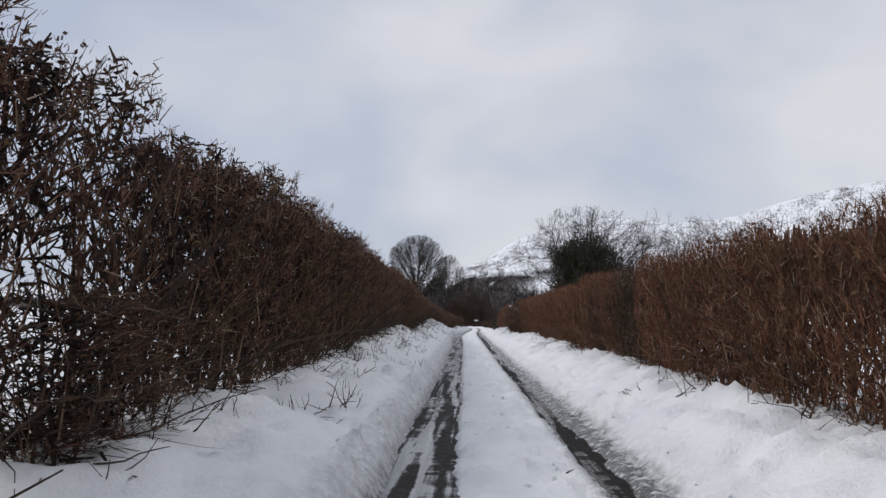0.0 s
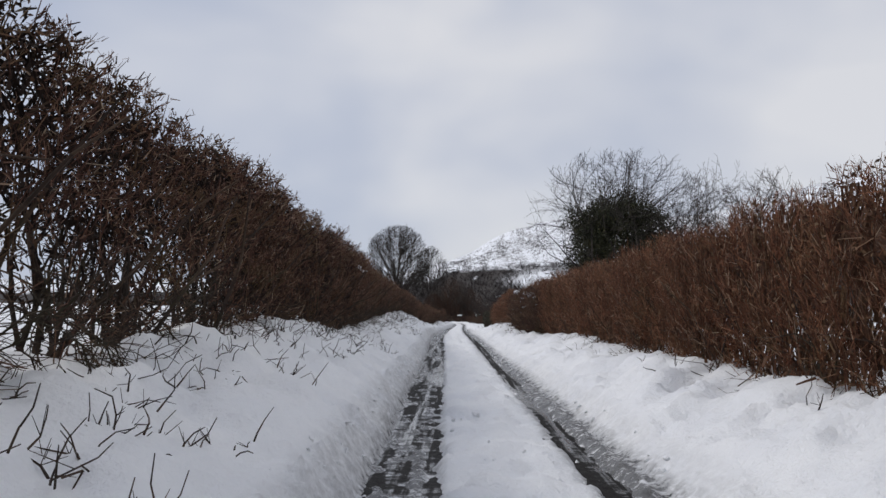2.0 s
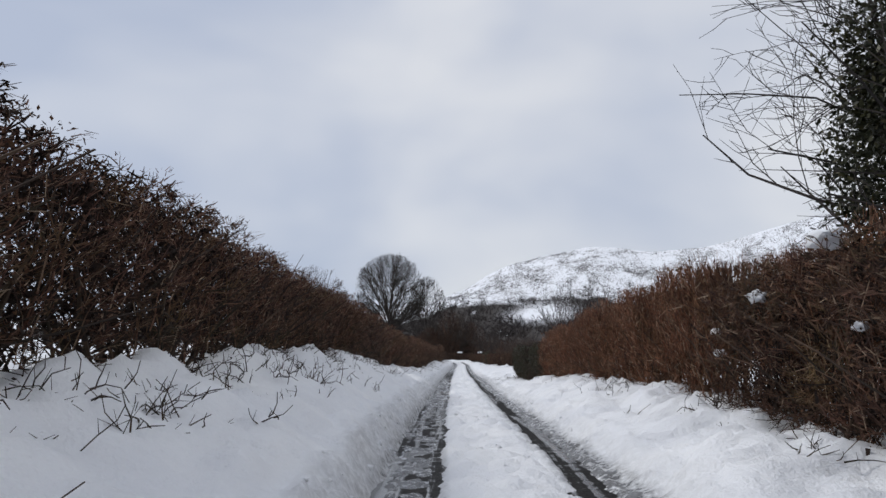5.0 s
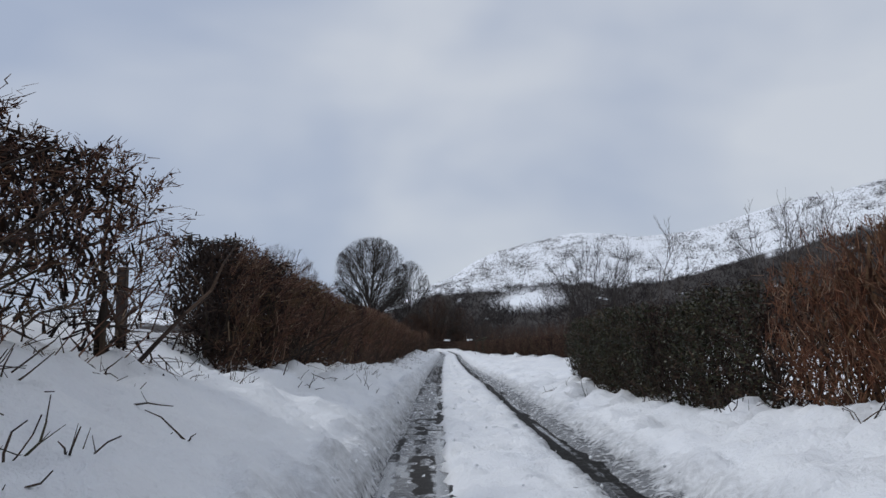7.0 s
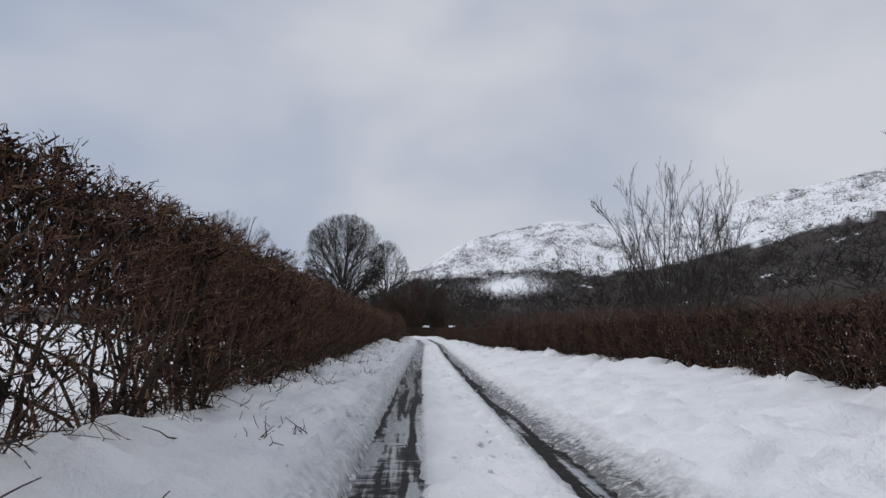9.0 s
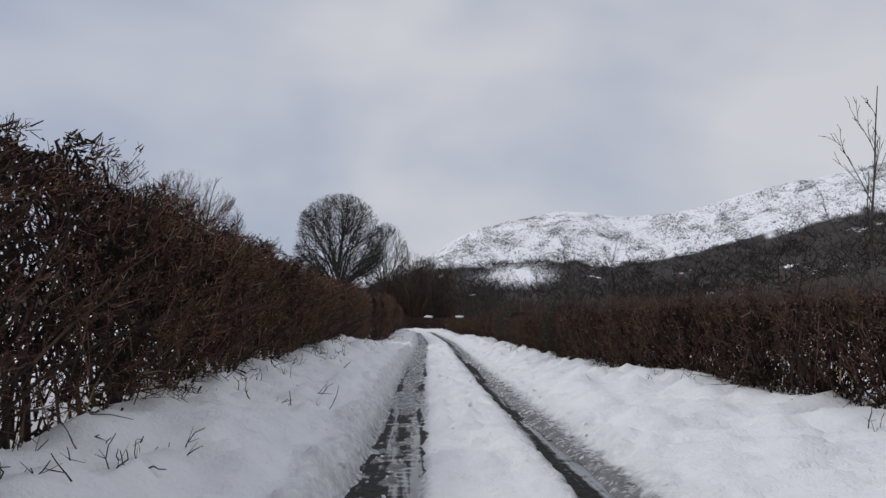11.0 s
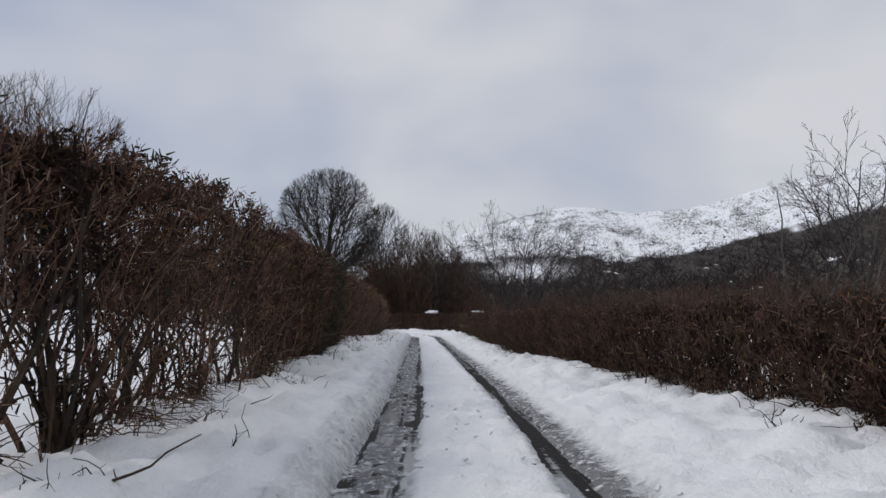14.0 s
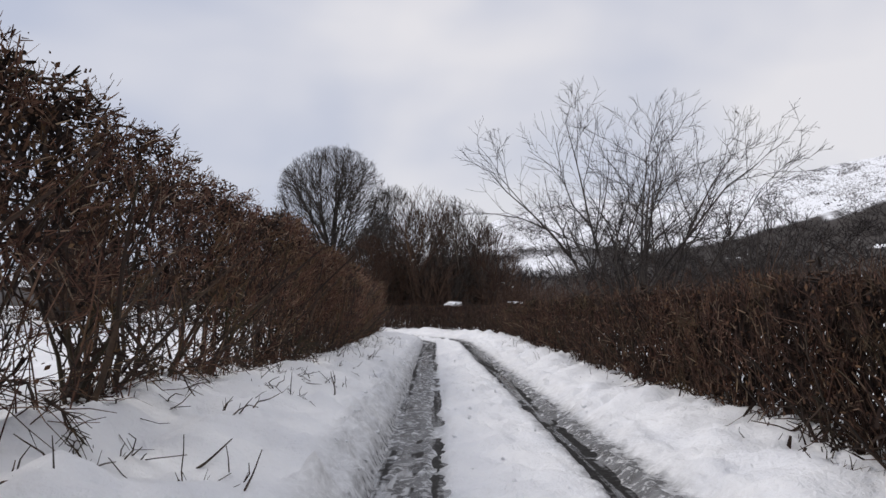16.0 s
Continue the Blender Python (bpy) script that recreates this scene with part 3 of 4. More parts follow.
    # straight stems along the face
    if poles:
        z = -0.1 + high * rng.uniform(0.1, 0.4, poles) * (rng.random(poles) < 0.6)
        p = np.stack([half(z) * rng.uniform(0.6, 1.0, poles), rng.uniform(-0.5, 0.5, poles) * long, z], 1)
        d = np.stack([rng.normal(0.08, 0.06, poles), rng.normal(0, 0.18, poles), np.ones(poles)], 1)
        add_shoots(st, wander(rng, p, d, np.minimum(high * rng.uniform(0.25, 0.7, poles), high * 0.95 - z), 4, 0.16), rng.uniform(0.005, 0.010, poles) * thick, 0.004 * thick)
    # flailed crown: knuckles with short stubs and frayed twigs
    for _ in range(crown):
        c = np.array([rng.uniform(-0.9, 0.9) * half(high), rng.uniform(-0.5, 0.5) * long, high * rng.uniform(0.90, 1.0)])
        k = rng.integers(4, 8)
        p = c + rng.normal(0, 0.04, (k, 3))
        d = np.stack([rng.normal(0, 0.8, k), rng.normal(0, 0.8, k), rng.uniform(-0.1, 0.8, k)], 1)
        add_shoots(st, wander(rng, p, d, rng.uniform(0.05, 0.14, k), 1, 0.1), 0.014 * thick, 0.006 * thick, 3, 3)
        k = 20
        st.spray(c + rng.normal(0, 0.06, (k, 3)) - [0, 0, 0.05], np.stack([rng.normal(0, 0.9, k), rng.normal(0, 0.9, k), rng.uniform(-0.3, 0.8, k)], 1), rng.uniform(0.03, 0.09, k), rng.uniform(0.014, 0.030, k) * thick, rng, 2)
    # a few whips that the flail missed
    if crown > 8:
        k = 4
        p = np.stack([rng.uniform(-0.8, 0.8, k) * half(high), rng.uniform(-0.5, 0.5, k) * long, high * rng.uniform(0.85, 0.95, k)], 1)
        d = np.stack([rng.normal(0, 0.3, k), rng.normal(0, 0.4, k), np.ones(k)], 1)
        add_shoots(st, wander(rng, p, d, rng.uniform(0.16, 0.40, k), 2, 0.2), 0.006, 0.003)
    # a feathery line of upright tips
    if plume:
        c = np.stack([rng.uniform(-1, 1, plume) * half(high), rng.uniform(-0.55, 0.55, plume) * long, high * rng.uniform(0.86, 0.97, plume)], 1)
        d = np.stack([rng.normal(0, 0.16, plume), rng.normal(0, 0.16, plume), np.ones(plume)], 1)
        st.spray(c, d, rng.uniform(0.08, 0.22, plume), rng.uniform(0.006, 0.011, plume) * thick, rng)
    # arching twigs at the foot, with side twigs
    if foot:
        k = foot
        y = root_y[rng.integers(0, stools, k)] + rng.normal(0, 0.13, k)
        p = np.stack([half(np.zeros(k)) * rng.uniform(0.2, 0.9, k), y, rng.uniform(0.03, 0.28, k) * high * 0.6], 1)
        d = np.stack([rng.uniform(0.4, 1.0, k), rng.normal(0, 0.6, k), rng.uniform(-0.2, 0.5, k)], 1)
        arc = wander(rng, p, d, rng.uniform(0.2, 0.62, k), 3, 0.35)
        arc[:, :, 2] -= np.linspace(0, 1, 4) ** 2 * rng.uniform(0.0, 0.16, k)[:, None]
        add_shoots(st, arc, rng.uniform(0.004, 0.009, k) * thick, 0.0025 * thick)
        k3 = np.repeat(np.arange(k), 3)
        q = arc[k3, rng.integers(1, 4, len(k3))]
        st.spray(q, unit(arc[k3, 3] - arc[k3, 1]) + rng.normal(0, 0.6, q.shape), rng.uniform(0.08, 0.22, len(k3)), 0.008, rng, 3)
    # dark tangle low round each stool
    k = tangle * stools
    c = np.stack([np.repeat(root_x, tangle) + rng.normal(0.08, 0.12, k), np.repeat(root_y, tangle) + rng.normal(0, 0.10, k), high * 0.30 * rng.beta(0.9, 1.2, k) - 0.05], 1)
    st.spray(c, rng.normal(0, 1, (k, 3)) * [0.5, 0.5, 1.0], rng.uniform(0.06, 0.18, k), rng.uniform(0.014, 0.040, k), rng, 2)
    # fine twigs filling the middle, mostly near black to paint in the shade there
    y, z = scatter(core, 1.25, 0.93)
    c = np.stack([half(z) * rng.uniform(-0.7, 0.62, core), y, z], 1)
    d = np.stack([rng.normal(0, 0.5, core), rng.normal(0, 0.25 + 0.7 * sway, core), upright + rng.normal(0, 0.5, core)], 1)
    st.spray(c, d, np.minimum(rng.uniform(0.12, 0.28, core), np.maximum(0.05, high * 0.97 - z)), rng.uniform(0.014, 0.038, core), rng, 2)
    # withered or green leaves
    if leaves:
        y, z = scatter(leaves, 1.0, 0.99, 1.3, 0.9)
        c = np.stack([rng.choice([-1.0, 1.0, 1.0, 1.0], leaves) * half(z) * rng.uniform(0.55, 1.05, leaves), y, z], 1)
        st.leaves(c, leaf_size * rng.uniform(0.6, 1.3, leaves), rng, 1)
    return st


def shrub_variants(name, count, seed, mats, **kw):
    out = []
    for i in range(count):
        v, f, m = shrub_mesh(np.random.default_rng(seed + i), **kw).arrays()
        ob = mesh_object(name, v, f, mats, None, False, m)
        out.append(ob.data)
        bpy.data.objects.remove(ob)
    return out


def hedge(label, kind, s0, s1, step, side, meshes, high, seed, deep, keep=1.0, top=None, mesh_from=None):
    """A clipped hedge of shrubs along the lane from s0 to s1; side -1 left, 1 right."""
    rng = np.random.default_rng(seed)
    ss, dk, zk, tk = (LEFT_S, LEFT_D, LEFT_Z, LEFT_TOP) if side < 0 else (RIGHT_S, RIGHT_D, RIGHT_Z, RIGHT_TOP)
    x, y = lane(s0, np.interp(s0, ss, dk))
    root = new("hedge")
    root.location = (float(x), float(y), float(np.interp(s0, ss, zk)))
    bpy.context.view_layer.update()
    inv = Matrix.Translation(root.location).inverted()
    s = s0 + 0.4 * step
    while s < s1:
        foot, d, crest = (float(np.interp(s, ss, k)) for k in (zk, dk, tk))
        if top is not None:
            crest = top
        x, y = lane(s, d + side * deep * 0.5 + rng.normal(0, 0.05))
        size = (crest - foot + 0.05) / high * rng.uniform(0.93, 1.04)
        ob = new("shrub", meshes[rng.integers(len(meshes))])
        turn = heading(s) + (math.pi if side > 0 else 0) + rng.normal(0, 0.06)
        ob.parent = root
        ob.matrix_basis = inv @ Matrix.LocRotScale((float(x), float(y), foot - 0.05), Euler((0, rng.normal(0, 0.03), turn)), (rng.uniform(0.92, 1.1), rng.choice([-1, 1]) * rng.uniform(1.05, 1.2), size))
        s += step * rng.uniform(0.9, 1.1)
    return tagged(root, label, "hedge", kind)


# near-black colour: dark frayed tufts, and shade painted into the hedges' middle
TUFT_SHADE = mat_bark("hedge_tuft_shade", [(0.0, (0.014, 0.009, 0.008)), (0.6, (0.036, 0.022, 0.017)), (1.0, (0.075, 0.044, 0.030))])
BROWN, GREEN, RED, DULL = [TWIG_L, LEAF_D, TUFT_SHADE, TWIG_D], [TWIG_D, LEAF_G, TUFT_SHADE, TWIG_D], [TWIG_R, LEAF_D, LEAF_D, TWIG_D], [TWIG_W, LEAF_D, TUFT_SHADE, TWIG_D]
tall_form = dict(high=2.5, deep=1.15, long=1.0, stems=4, stem=1.3, tufts=112, per=12, crown=17, leaves=420, core=1250, foot=14, poles=8)
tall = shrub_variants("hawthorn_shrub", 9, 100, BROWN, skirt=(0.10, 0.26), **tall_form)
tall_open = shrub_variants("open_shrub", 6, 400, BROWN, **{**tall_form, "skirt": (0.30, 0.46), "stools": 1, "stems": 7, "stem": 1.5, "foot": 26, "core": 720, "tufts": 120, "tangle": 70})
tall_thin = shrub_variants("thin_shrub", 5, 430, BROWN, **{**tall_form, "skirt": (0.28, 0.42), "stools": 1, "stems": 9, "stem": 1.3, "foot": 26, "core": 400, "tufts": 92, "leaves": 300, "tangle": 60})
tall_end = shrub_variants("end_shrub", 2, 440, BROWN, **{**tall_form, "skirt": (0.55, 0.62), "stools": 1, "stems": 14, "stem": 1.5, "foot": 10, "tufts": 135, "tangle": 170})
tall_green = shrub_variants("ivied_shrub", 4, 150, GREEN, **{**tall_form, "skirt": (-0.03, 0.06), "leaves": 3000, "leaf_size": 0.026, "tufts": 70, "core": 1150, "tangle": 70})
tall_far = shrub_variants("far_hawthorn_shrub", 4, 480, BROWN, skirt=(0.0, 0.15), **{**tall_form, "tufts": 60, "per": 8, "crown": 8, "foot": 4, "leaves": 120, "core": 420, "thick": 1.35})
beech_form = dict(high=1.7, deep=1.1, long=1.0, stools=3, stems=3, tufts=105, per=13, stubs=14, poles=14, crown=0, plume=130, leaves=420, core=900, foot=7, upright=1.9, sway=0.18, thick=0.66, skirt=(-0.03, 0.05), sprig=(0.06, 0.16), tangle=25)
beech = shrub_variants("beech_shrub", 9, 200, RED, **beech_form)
beech_green = shrub_variants("ivied_beech_shrub", 4, 230, [TWIG_W, LEAF_G, TUFT_SHADE, TWIG_D], **{**beech_form, "leaves": 1000, "leaf_size": 0.022, "sway": 0.55, "upright": 1.1, "tufts": 85})
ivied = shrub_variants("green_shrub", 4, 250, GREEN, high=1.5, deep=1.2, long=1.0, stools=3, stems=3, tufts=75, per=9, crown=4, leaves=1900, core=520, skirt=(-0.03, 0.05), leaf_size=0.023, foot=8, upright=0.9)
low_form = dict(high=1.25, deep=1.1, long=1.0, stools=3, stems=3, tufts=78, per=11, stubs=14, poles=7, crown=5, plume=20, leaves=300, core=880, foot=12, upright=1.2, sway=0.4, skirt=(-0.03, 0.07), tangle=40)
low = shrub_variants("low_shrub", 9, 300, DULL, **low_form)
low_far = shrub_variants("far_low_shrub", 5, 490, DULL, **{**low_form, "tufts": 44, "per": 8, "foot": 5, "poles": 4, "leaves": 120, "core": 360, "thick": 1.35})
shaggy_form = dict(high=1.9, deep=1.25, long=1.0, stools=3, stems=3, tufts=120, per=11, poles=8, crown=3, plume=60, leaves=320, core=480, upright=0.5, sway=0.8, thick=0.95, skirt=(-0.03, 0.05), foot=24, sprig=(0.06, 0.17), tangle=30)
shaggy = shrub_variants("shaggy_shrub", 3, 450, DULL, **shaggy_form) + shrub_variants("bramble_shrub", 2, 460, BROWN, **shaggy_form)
hedge("tall flailed hawthorn hedge with open stems above snow", "", -9, 6, 1.0, -1, tall_thin + tall_open[:2], 2.5, 1, 1.15)
hedge("dark bramble tangle at the foot of the tall hedge", "", 4.4, 5.7, 0.6, -1, shaggy[:2], 1.9, 37, 0.75, top=1.5)
hedge("tall flailed hawthorn hedge, brown tufts over dark stools", "", 6.3, 10.5, 1.0, -1, tall, 2.5, 31, 1.15)
hedge("tall flailed hawthorn hedge, bare brown twigs on a snowy bank", "", 10.5, 17, 1.0, -1, tall, 2.5, 11, 1.15)
hedge("tall hawthorn hedge, drooping stems open above the bank", "", 17, 27, 1.0, -1, tall_open, 2.5, 21, 1.15)
hedge("tall flailed hawthorn hedge, dense brown twigs above snow", "", 27, 39, 1.0, -1, tall, 2.5, 22, 1.15)
hedge("tall hawthorn hedge with low branches over the snow", "", 39, 47, 1.0, -1, tall_open + tall[:3] + tall_green[:1], 2.5, 23, 1.15)
hedge("tall flailed hawthorn hedge up to the gap", "", 47, 66.6, 1.0, -1, tall, 2.5, 24, 1.15)
hedge("bare ragged end of the hawthorn hedge beside the gap", "", 66.6, 68.9, 1.0, -1, tall_open, 2.5, 25, 1.15)
hedge("flailed hawthorn hedge beginning past the gap", "", 71.2, 78, 1.0, -1, tall + tall_open[:2], 2.5, 12, 1.15)
hedge("flailed hawthorn hedge with snow showing between its stems", "", 78, 90, 1.0, -1, tall_open, 2.5, 26, 1.15)
hedge("flailed hawthorn hedge on a low snowy bank", "", 90, 128, 1.0, -1, tall + tall_open[:1], 2.5, 27, 1.15)
hedge("open flailed hawthorn hedge running up to the field gate", "", 128, 139.3, 1.0, -1, tall_open + tall[:2] + tall_green[:1], 2.5, 13, 1.15)
hedge("end of the clipped hedge, thick stems spreading from one foot", "", 144.5, 146.2, 1.0, -1, tall_end, 2.5, 41, 1.15)
hedge("clipped bare hawthorn hedge beside the field gate", "", 146.2, 153, 1.0, -1, tall_thin + tall_open[:2], 2.5, 2, 1.15)
hedge("clipped bare hawthorn hedge, dense and brown", "", 153, 156.5, 1.0, -1, tall, 2.5, 28, 1.15)
hedge("dark green ivied stretch of the clipped hedge", "", 156.5, 162, 1.0, -1, tall_green, 2.5, 3, 1.15)
hedge("clipped brown hedge with open stems over the snow", "", 162, 172.5, 1.02, -1, tall_thin + tall_open[:3], 2.5, 4, 1.15)
hedge("clipped brown hedge nearing the bend", "", 172.5, 180, 1.02, -1, tall_open + tall[:2], 2.5, 34, 1.15)
hedge("clipped brown hedge on the inside of the bend", "", 180, 206, 1.02, -1, tall_far, 2.5, 14, 1.15)
hedge("reddish-brown clipped beech hedge above a snowy bank", "", -9, 11, 1.0, 1, beech, 1.7, 5, 1.1)
hedge("dark stretch of clipped beech hedge with green leaves", "", 11, 20, 1.0, 1, beech_green + beech[:2], 1.7, 35, 1.1)
hedge("reddish-brown clipped beech hedge with upright tips", "", 20, 43, 1.0, 1, beech, 1.7, 36, 1.1)
hedge("shaggy dark stretch of hedge tangled with brambles", "", 43, 53.5, 1.0, 1, shaggy, 1.9, 15, 1.2, top=2.42)
hedge("reddish-brown beech tops behind the brambly stretch", "", 43, 53.5, 1.0, 1, beech, 1.7, 29, 2.4)
hedge("reddish-brown clipped beech hedge on the bank", "", 53.5, 70, 1.0, 1, beech, 1.7, 16, 1.1)
hedge("dense dark green clipped hedge with ivy", "", 70, 80.8, 0.98, 1, ivied, 1.5, 6, 1.2)
hedge("low clipped brown hedge set back behind a wide snowy verge", "", 82.0, 125, 1.0, 1, low, 1.25, 7, 1.1)
hedge("low clipped dark hedge with some green leaves", "", 125, 140, 1.0, 1, ivied[:2] + low, 1.3, 8, 1.1)
hedge("low clipped dark hedge, brown with olive leaves", "", 140, 156, 1.02, 1, ivied[:1] + low[:4], 1.3, 9, 1.1)
hedge("low clipped brown hedge following the lane to the bend", "", 156, 172, 1.02, 1, low, 1.25, 39, 1.1)
hedge("low clipped brown hedge round the outside of the bend", "", 172, 246, 1.02, 1, low_far, 1.25, 19, 1.1)


def sprawl_mesh(seed):
    """A low branch that arches out over the bank, with its side twigs."""
    r = np.random.default_rng(seed)
    st = Sticks()
    k = 1
    p = np.stack([r.normal(0, 0.05, k), r.normal(0, 0.06, k), r.uniform(0.12, 0.32, k)], 1)
    d = np.stack([r.uniform(0.6, 1.0, k), r.normal(0, 0.5, k), r.uniform(-0.45, 0.25, k)], 1)
    main = wander(r, p, d, r.uniform(0.45, 0.95, k), 5, 0.38)
    main[:, :, 2] += np.linspace(0, 1, 6) ** 2 * 0.12
    add_shoots(st, main, r.uniform(0.007, 0.012, k), 0.0035)
    for j in range(1, 6):
        for _ in range(4):
            add_shoots(st, wander(r, main[:, j], unit(main[:, j] - main[:, j - 1]) + r.normal(0, 0.7, (k, 3)), r.uniform(0.10, 0.30, k), 2, 0.35), 0.005, 0.0022)
    ob = st.object("branch", [TWIG_D])
    me = ob.data
    bpy.data.objects.remove(ob)
    return me


sprawls = [sprawl_mesh(800 + i) for i in range(7)]
rng = np.random.default_rng(8)
for i in range(190):
    s = rng.choice([rng.uniform(34, 47), rng.uniform(165, 176), rng.uniform(13, 26), rng.uniform(0, 134)], p=[0.27, 0.13, 0.3, 0.3])
    foot = float(np.interp(s, LEFT_S, LEFT_D))
    x, y = lane(s, foot - 0.05)
    ob = new("hedge_branch", sprawls[rng.integers(7)])
    ob.matrix_basis = Matrix.LocRotScale((float(x), float(y), float(np.interp(s, LEFT_S, LEFT_Z))), Euler((0, 0, rng.normal(0, 0.5))), [rng.uniform(0.8, 1.15)] * 3)
    tagged(ob, "dark low branch arching from the hedge over snow", "branch", "low branches over the banks")

# ---- trees ----


def gz(x, y):
    return float(far_ground(np.array([float(x)]), np.array([float(y)]))[0])


def clipped(p, d, length, centre, radii):
    """Lengths cut so that shoots end inside the crown's outline."""
    q, e = (p - centre) / radii, d / radii
    aa, bb, cc = (e * e).sum(1), (q * e).sum(1), (q * q).sum(1) - 1
    disc = bb * bb - aa * cc
    far = (-bb + np.sqrt(np.maximum(disc, 0))) / aa
    return np.where((disc > 0) & (far > 0), np.minimum(length, np.maximum(far, 0.05 * length)), 0.06 * length)


def grown_tree(label, x, y, z, height, wide, mats, seed, limbs=7, fan=0.7, bole=0.0, trunk=0.1, branches=(8, 6, 4), ratio=(0.5, 0.45, 0.5), tip=0.008, bend=0.10, lift=0.25, spread=0.25, lean=(0, 0), angle=0.75, start=0.2, belly=0.48, kink=1.3, ivy=None, dome=False, category="tree"):
    """A bare tree whose limbs rise from a bole, or from the ground, and branch three times. fan: half the limbs' opening angle."""
    rng = np.random.default_rng(seed)
    root = new("tree")
    root.location = (x, y, z)
    low = height * bole
    centre = np.array([lean[0] * 0.6, lean[1] * 0.6, low + (height - low) * belly])
    radii = np.array([wide, wide, (height - low) * (1 - belly)])
    crown = Sticks()
    if bole:
        st = Sticks()
        st.add([[0, 0, -0.4], [0, 0, low * 0.3]], [[0, 0, low * 0.3], [0, 0, low * 1.05]], [trunk * 1.35, trunk], [trunk, trunk * 0.85], 0, 9)
        st.object("trunk", mats, root)
    # limbs
    ang = np.arange(limbs) * 2.39996 + rng.normal(0, 0.3, limbs)
    open_ = fan * ((np.arange(limbs) + 0.4) / limbs) ** 0.8 * rng.uniform(0.85, 1.1, limbs)
    d = np.stack([np.cos(ang) * np.sin(open_), np.sin(ang) * np.sin(open_), np.cos(open_)], 1)
    d[:, :2] += np.array(lean) / height
    p = np.stack([np.cos(ang) * spread * rng.random(limbs), np.sin(ang) * spread * rng.random(limbs), np.full(limbs, low * 0.85 if bole else -0.3)], 1)
    if bole and dome:
        p[:, 2] += height * 0.30 * (1 - open_ / fan) * rng.random(limbs)
    far = np.full(limbs, height * 2.0)
    length = clipped(p, unit(d), far, centre, radii) * (rng.uniform(0.84, 0.97, limbs) if dome else rng.uniform(0.7, 0.92, limbs))
    r0 = (trunk if not bole else trunk * 0.36) * rng.uniform(0.7, 1.0, limbs)
    pts = wander(rng, p, d, length, 7, bend)
    for k in range(limbs):
        st = Sticks()
        add_shoots(st, pts[k:k + 1], r0[k], max(tip, r0[k] * 0.12), 0, 6)
        st.object("limb" if bole else "stem", mats, root)
    r1 = np.maximum(tip, r0 * 0.12)
    steps = 7
    u = np.linspace(0, 1, 9)[:, None]
    kept = np.concatenate([pts[:, i, None] * (1 - u) + pts[:, i + 1, None] * u for i in range(7)]).reshape(-1, 3)
    for level, count in enumerate(branches):
        k = len(pts)
        n = k * count
        idx = np.repeat(np.arange(k), count)
        u = start + (0.97 - start) * np.tile((np.arange(count) + 0.5) / count, k) + rng.normal(0, 0.06, n)
        u = np.clip(u, 0.08, 0.99)
        seg = np.minimum((u * steps).astype(int), steps - 1)
        f = (u * steps - seg)[:, None]
        a, b = pts[idx, seg], pts[idx, seg + 1]
        base = a * (1 - f) + b * f
        along = unit(b - a)
        side = rng.normal(size=(n, 3))
        side = unit(side - along * (side * along).sum(1, keepdims=True))
        turn = angle * rng.uniform(0.6, 1.25, n)[:, None]
        d = unit(along * np.cos(turn) + side * np.sin(turn) + [0, 0, lift] + 0.15 * unit(base - centre))
        ln = length[idx] * ratio[level] * (1.1 - 0.35 * u) * rng.uniform(0.6, 1.2, n)
        if dome and level < 2:
            whole = clipped(base, d, np.full(n, height), centre, radii)
            ln = np.clip(whole * rng.uniform(0.86, 1.0, n), ln * 0.15, ln * 1.7)
        else:
            ln = clipped(base, d, ln, centre, radii)
        ra = np.maximum(tip, 0.62 * (r0[idx] + (r1[idx] - r0[idx]) * u))
        steps = ((4, 3, 2) if height < 9.5 else (4, 2, 1))[level]
        if level == 2 and height > 9.5:
            crown.spray(base, d, ln, ra * 2, rng)
            break
        pts = wander(rng, base, d, ln, steps, bend * kink)
        rb = np.maximum(tip * 0.6, ra * 0.3)
        add_shoots(crown, pts, ra, rb, 0, 4 if level == 0 else 3)
        length, r0, r1, start = ln, ra, rb, 0.12
    crown.object("crown", mats, root)
    if ivy:
        top, near, n, size = ivy
        pick = kept[(kept[:, 0] ** 2 + kept[:, 1] ** 2) / near**2 + ((kept[:, 2] - top * 0.55) / (top * 0.45)) ** 2 < 1]
        k = n // 130
        tuft = pick[rng.integers(0, len(pick), k)] + rng.normal(0, 0.22, (k, 3))
        shell = unit(rng.normal(size=(k, 3)) + [0, 0, -0.15]) * (rng.uniform(0.3, 1.0, k) ** 0.5)[:, None] * [near * 0.8, near * 0.8, top * 0.40] + [0, 0, top * 0.56]
        tuft = np.where(rng.random((k, 1)) < 0.6, shell, tuft)
        at = tuft[rng.integers(0, len(tuft), n)]
        lv = Sticks()
        lv.leaves(at + rng.normal(0, 0.24, (n, 3)), size * rng.uniform(0.6, 1.3, n), rng, 0)
        lv.object("ivy", [LEAF_G], root, "dark green ivy leaves round the stems")
    return tagged(root, label, category)


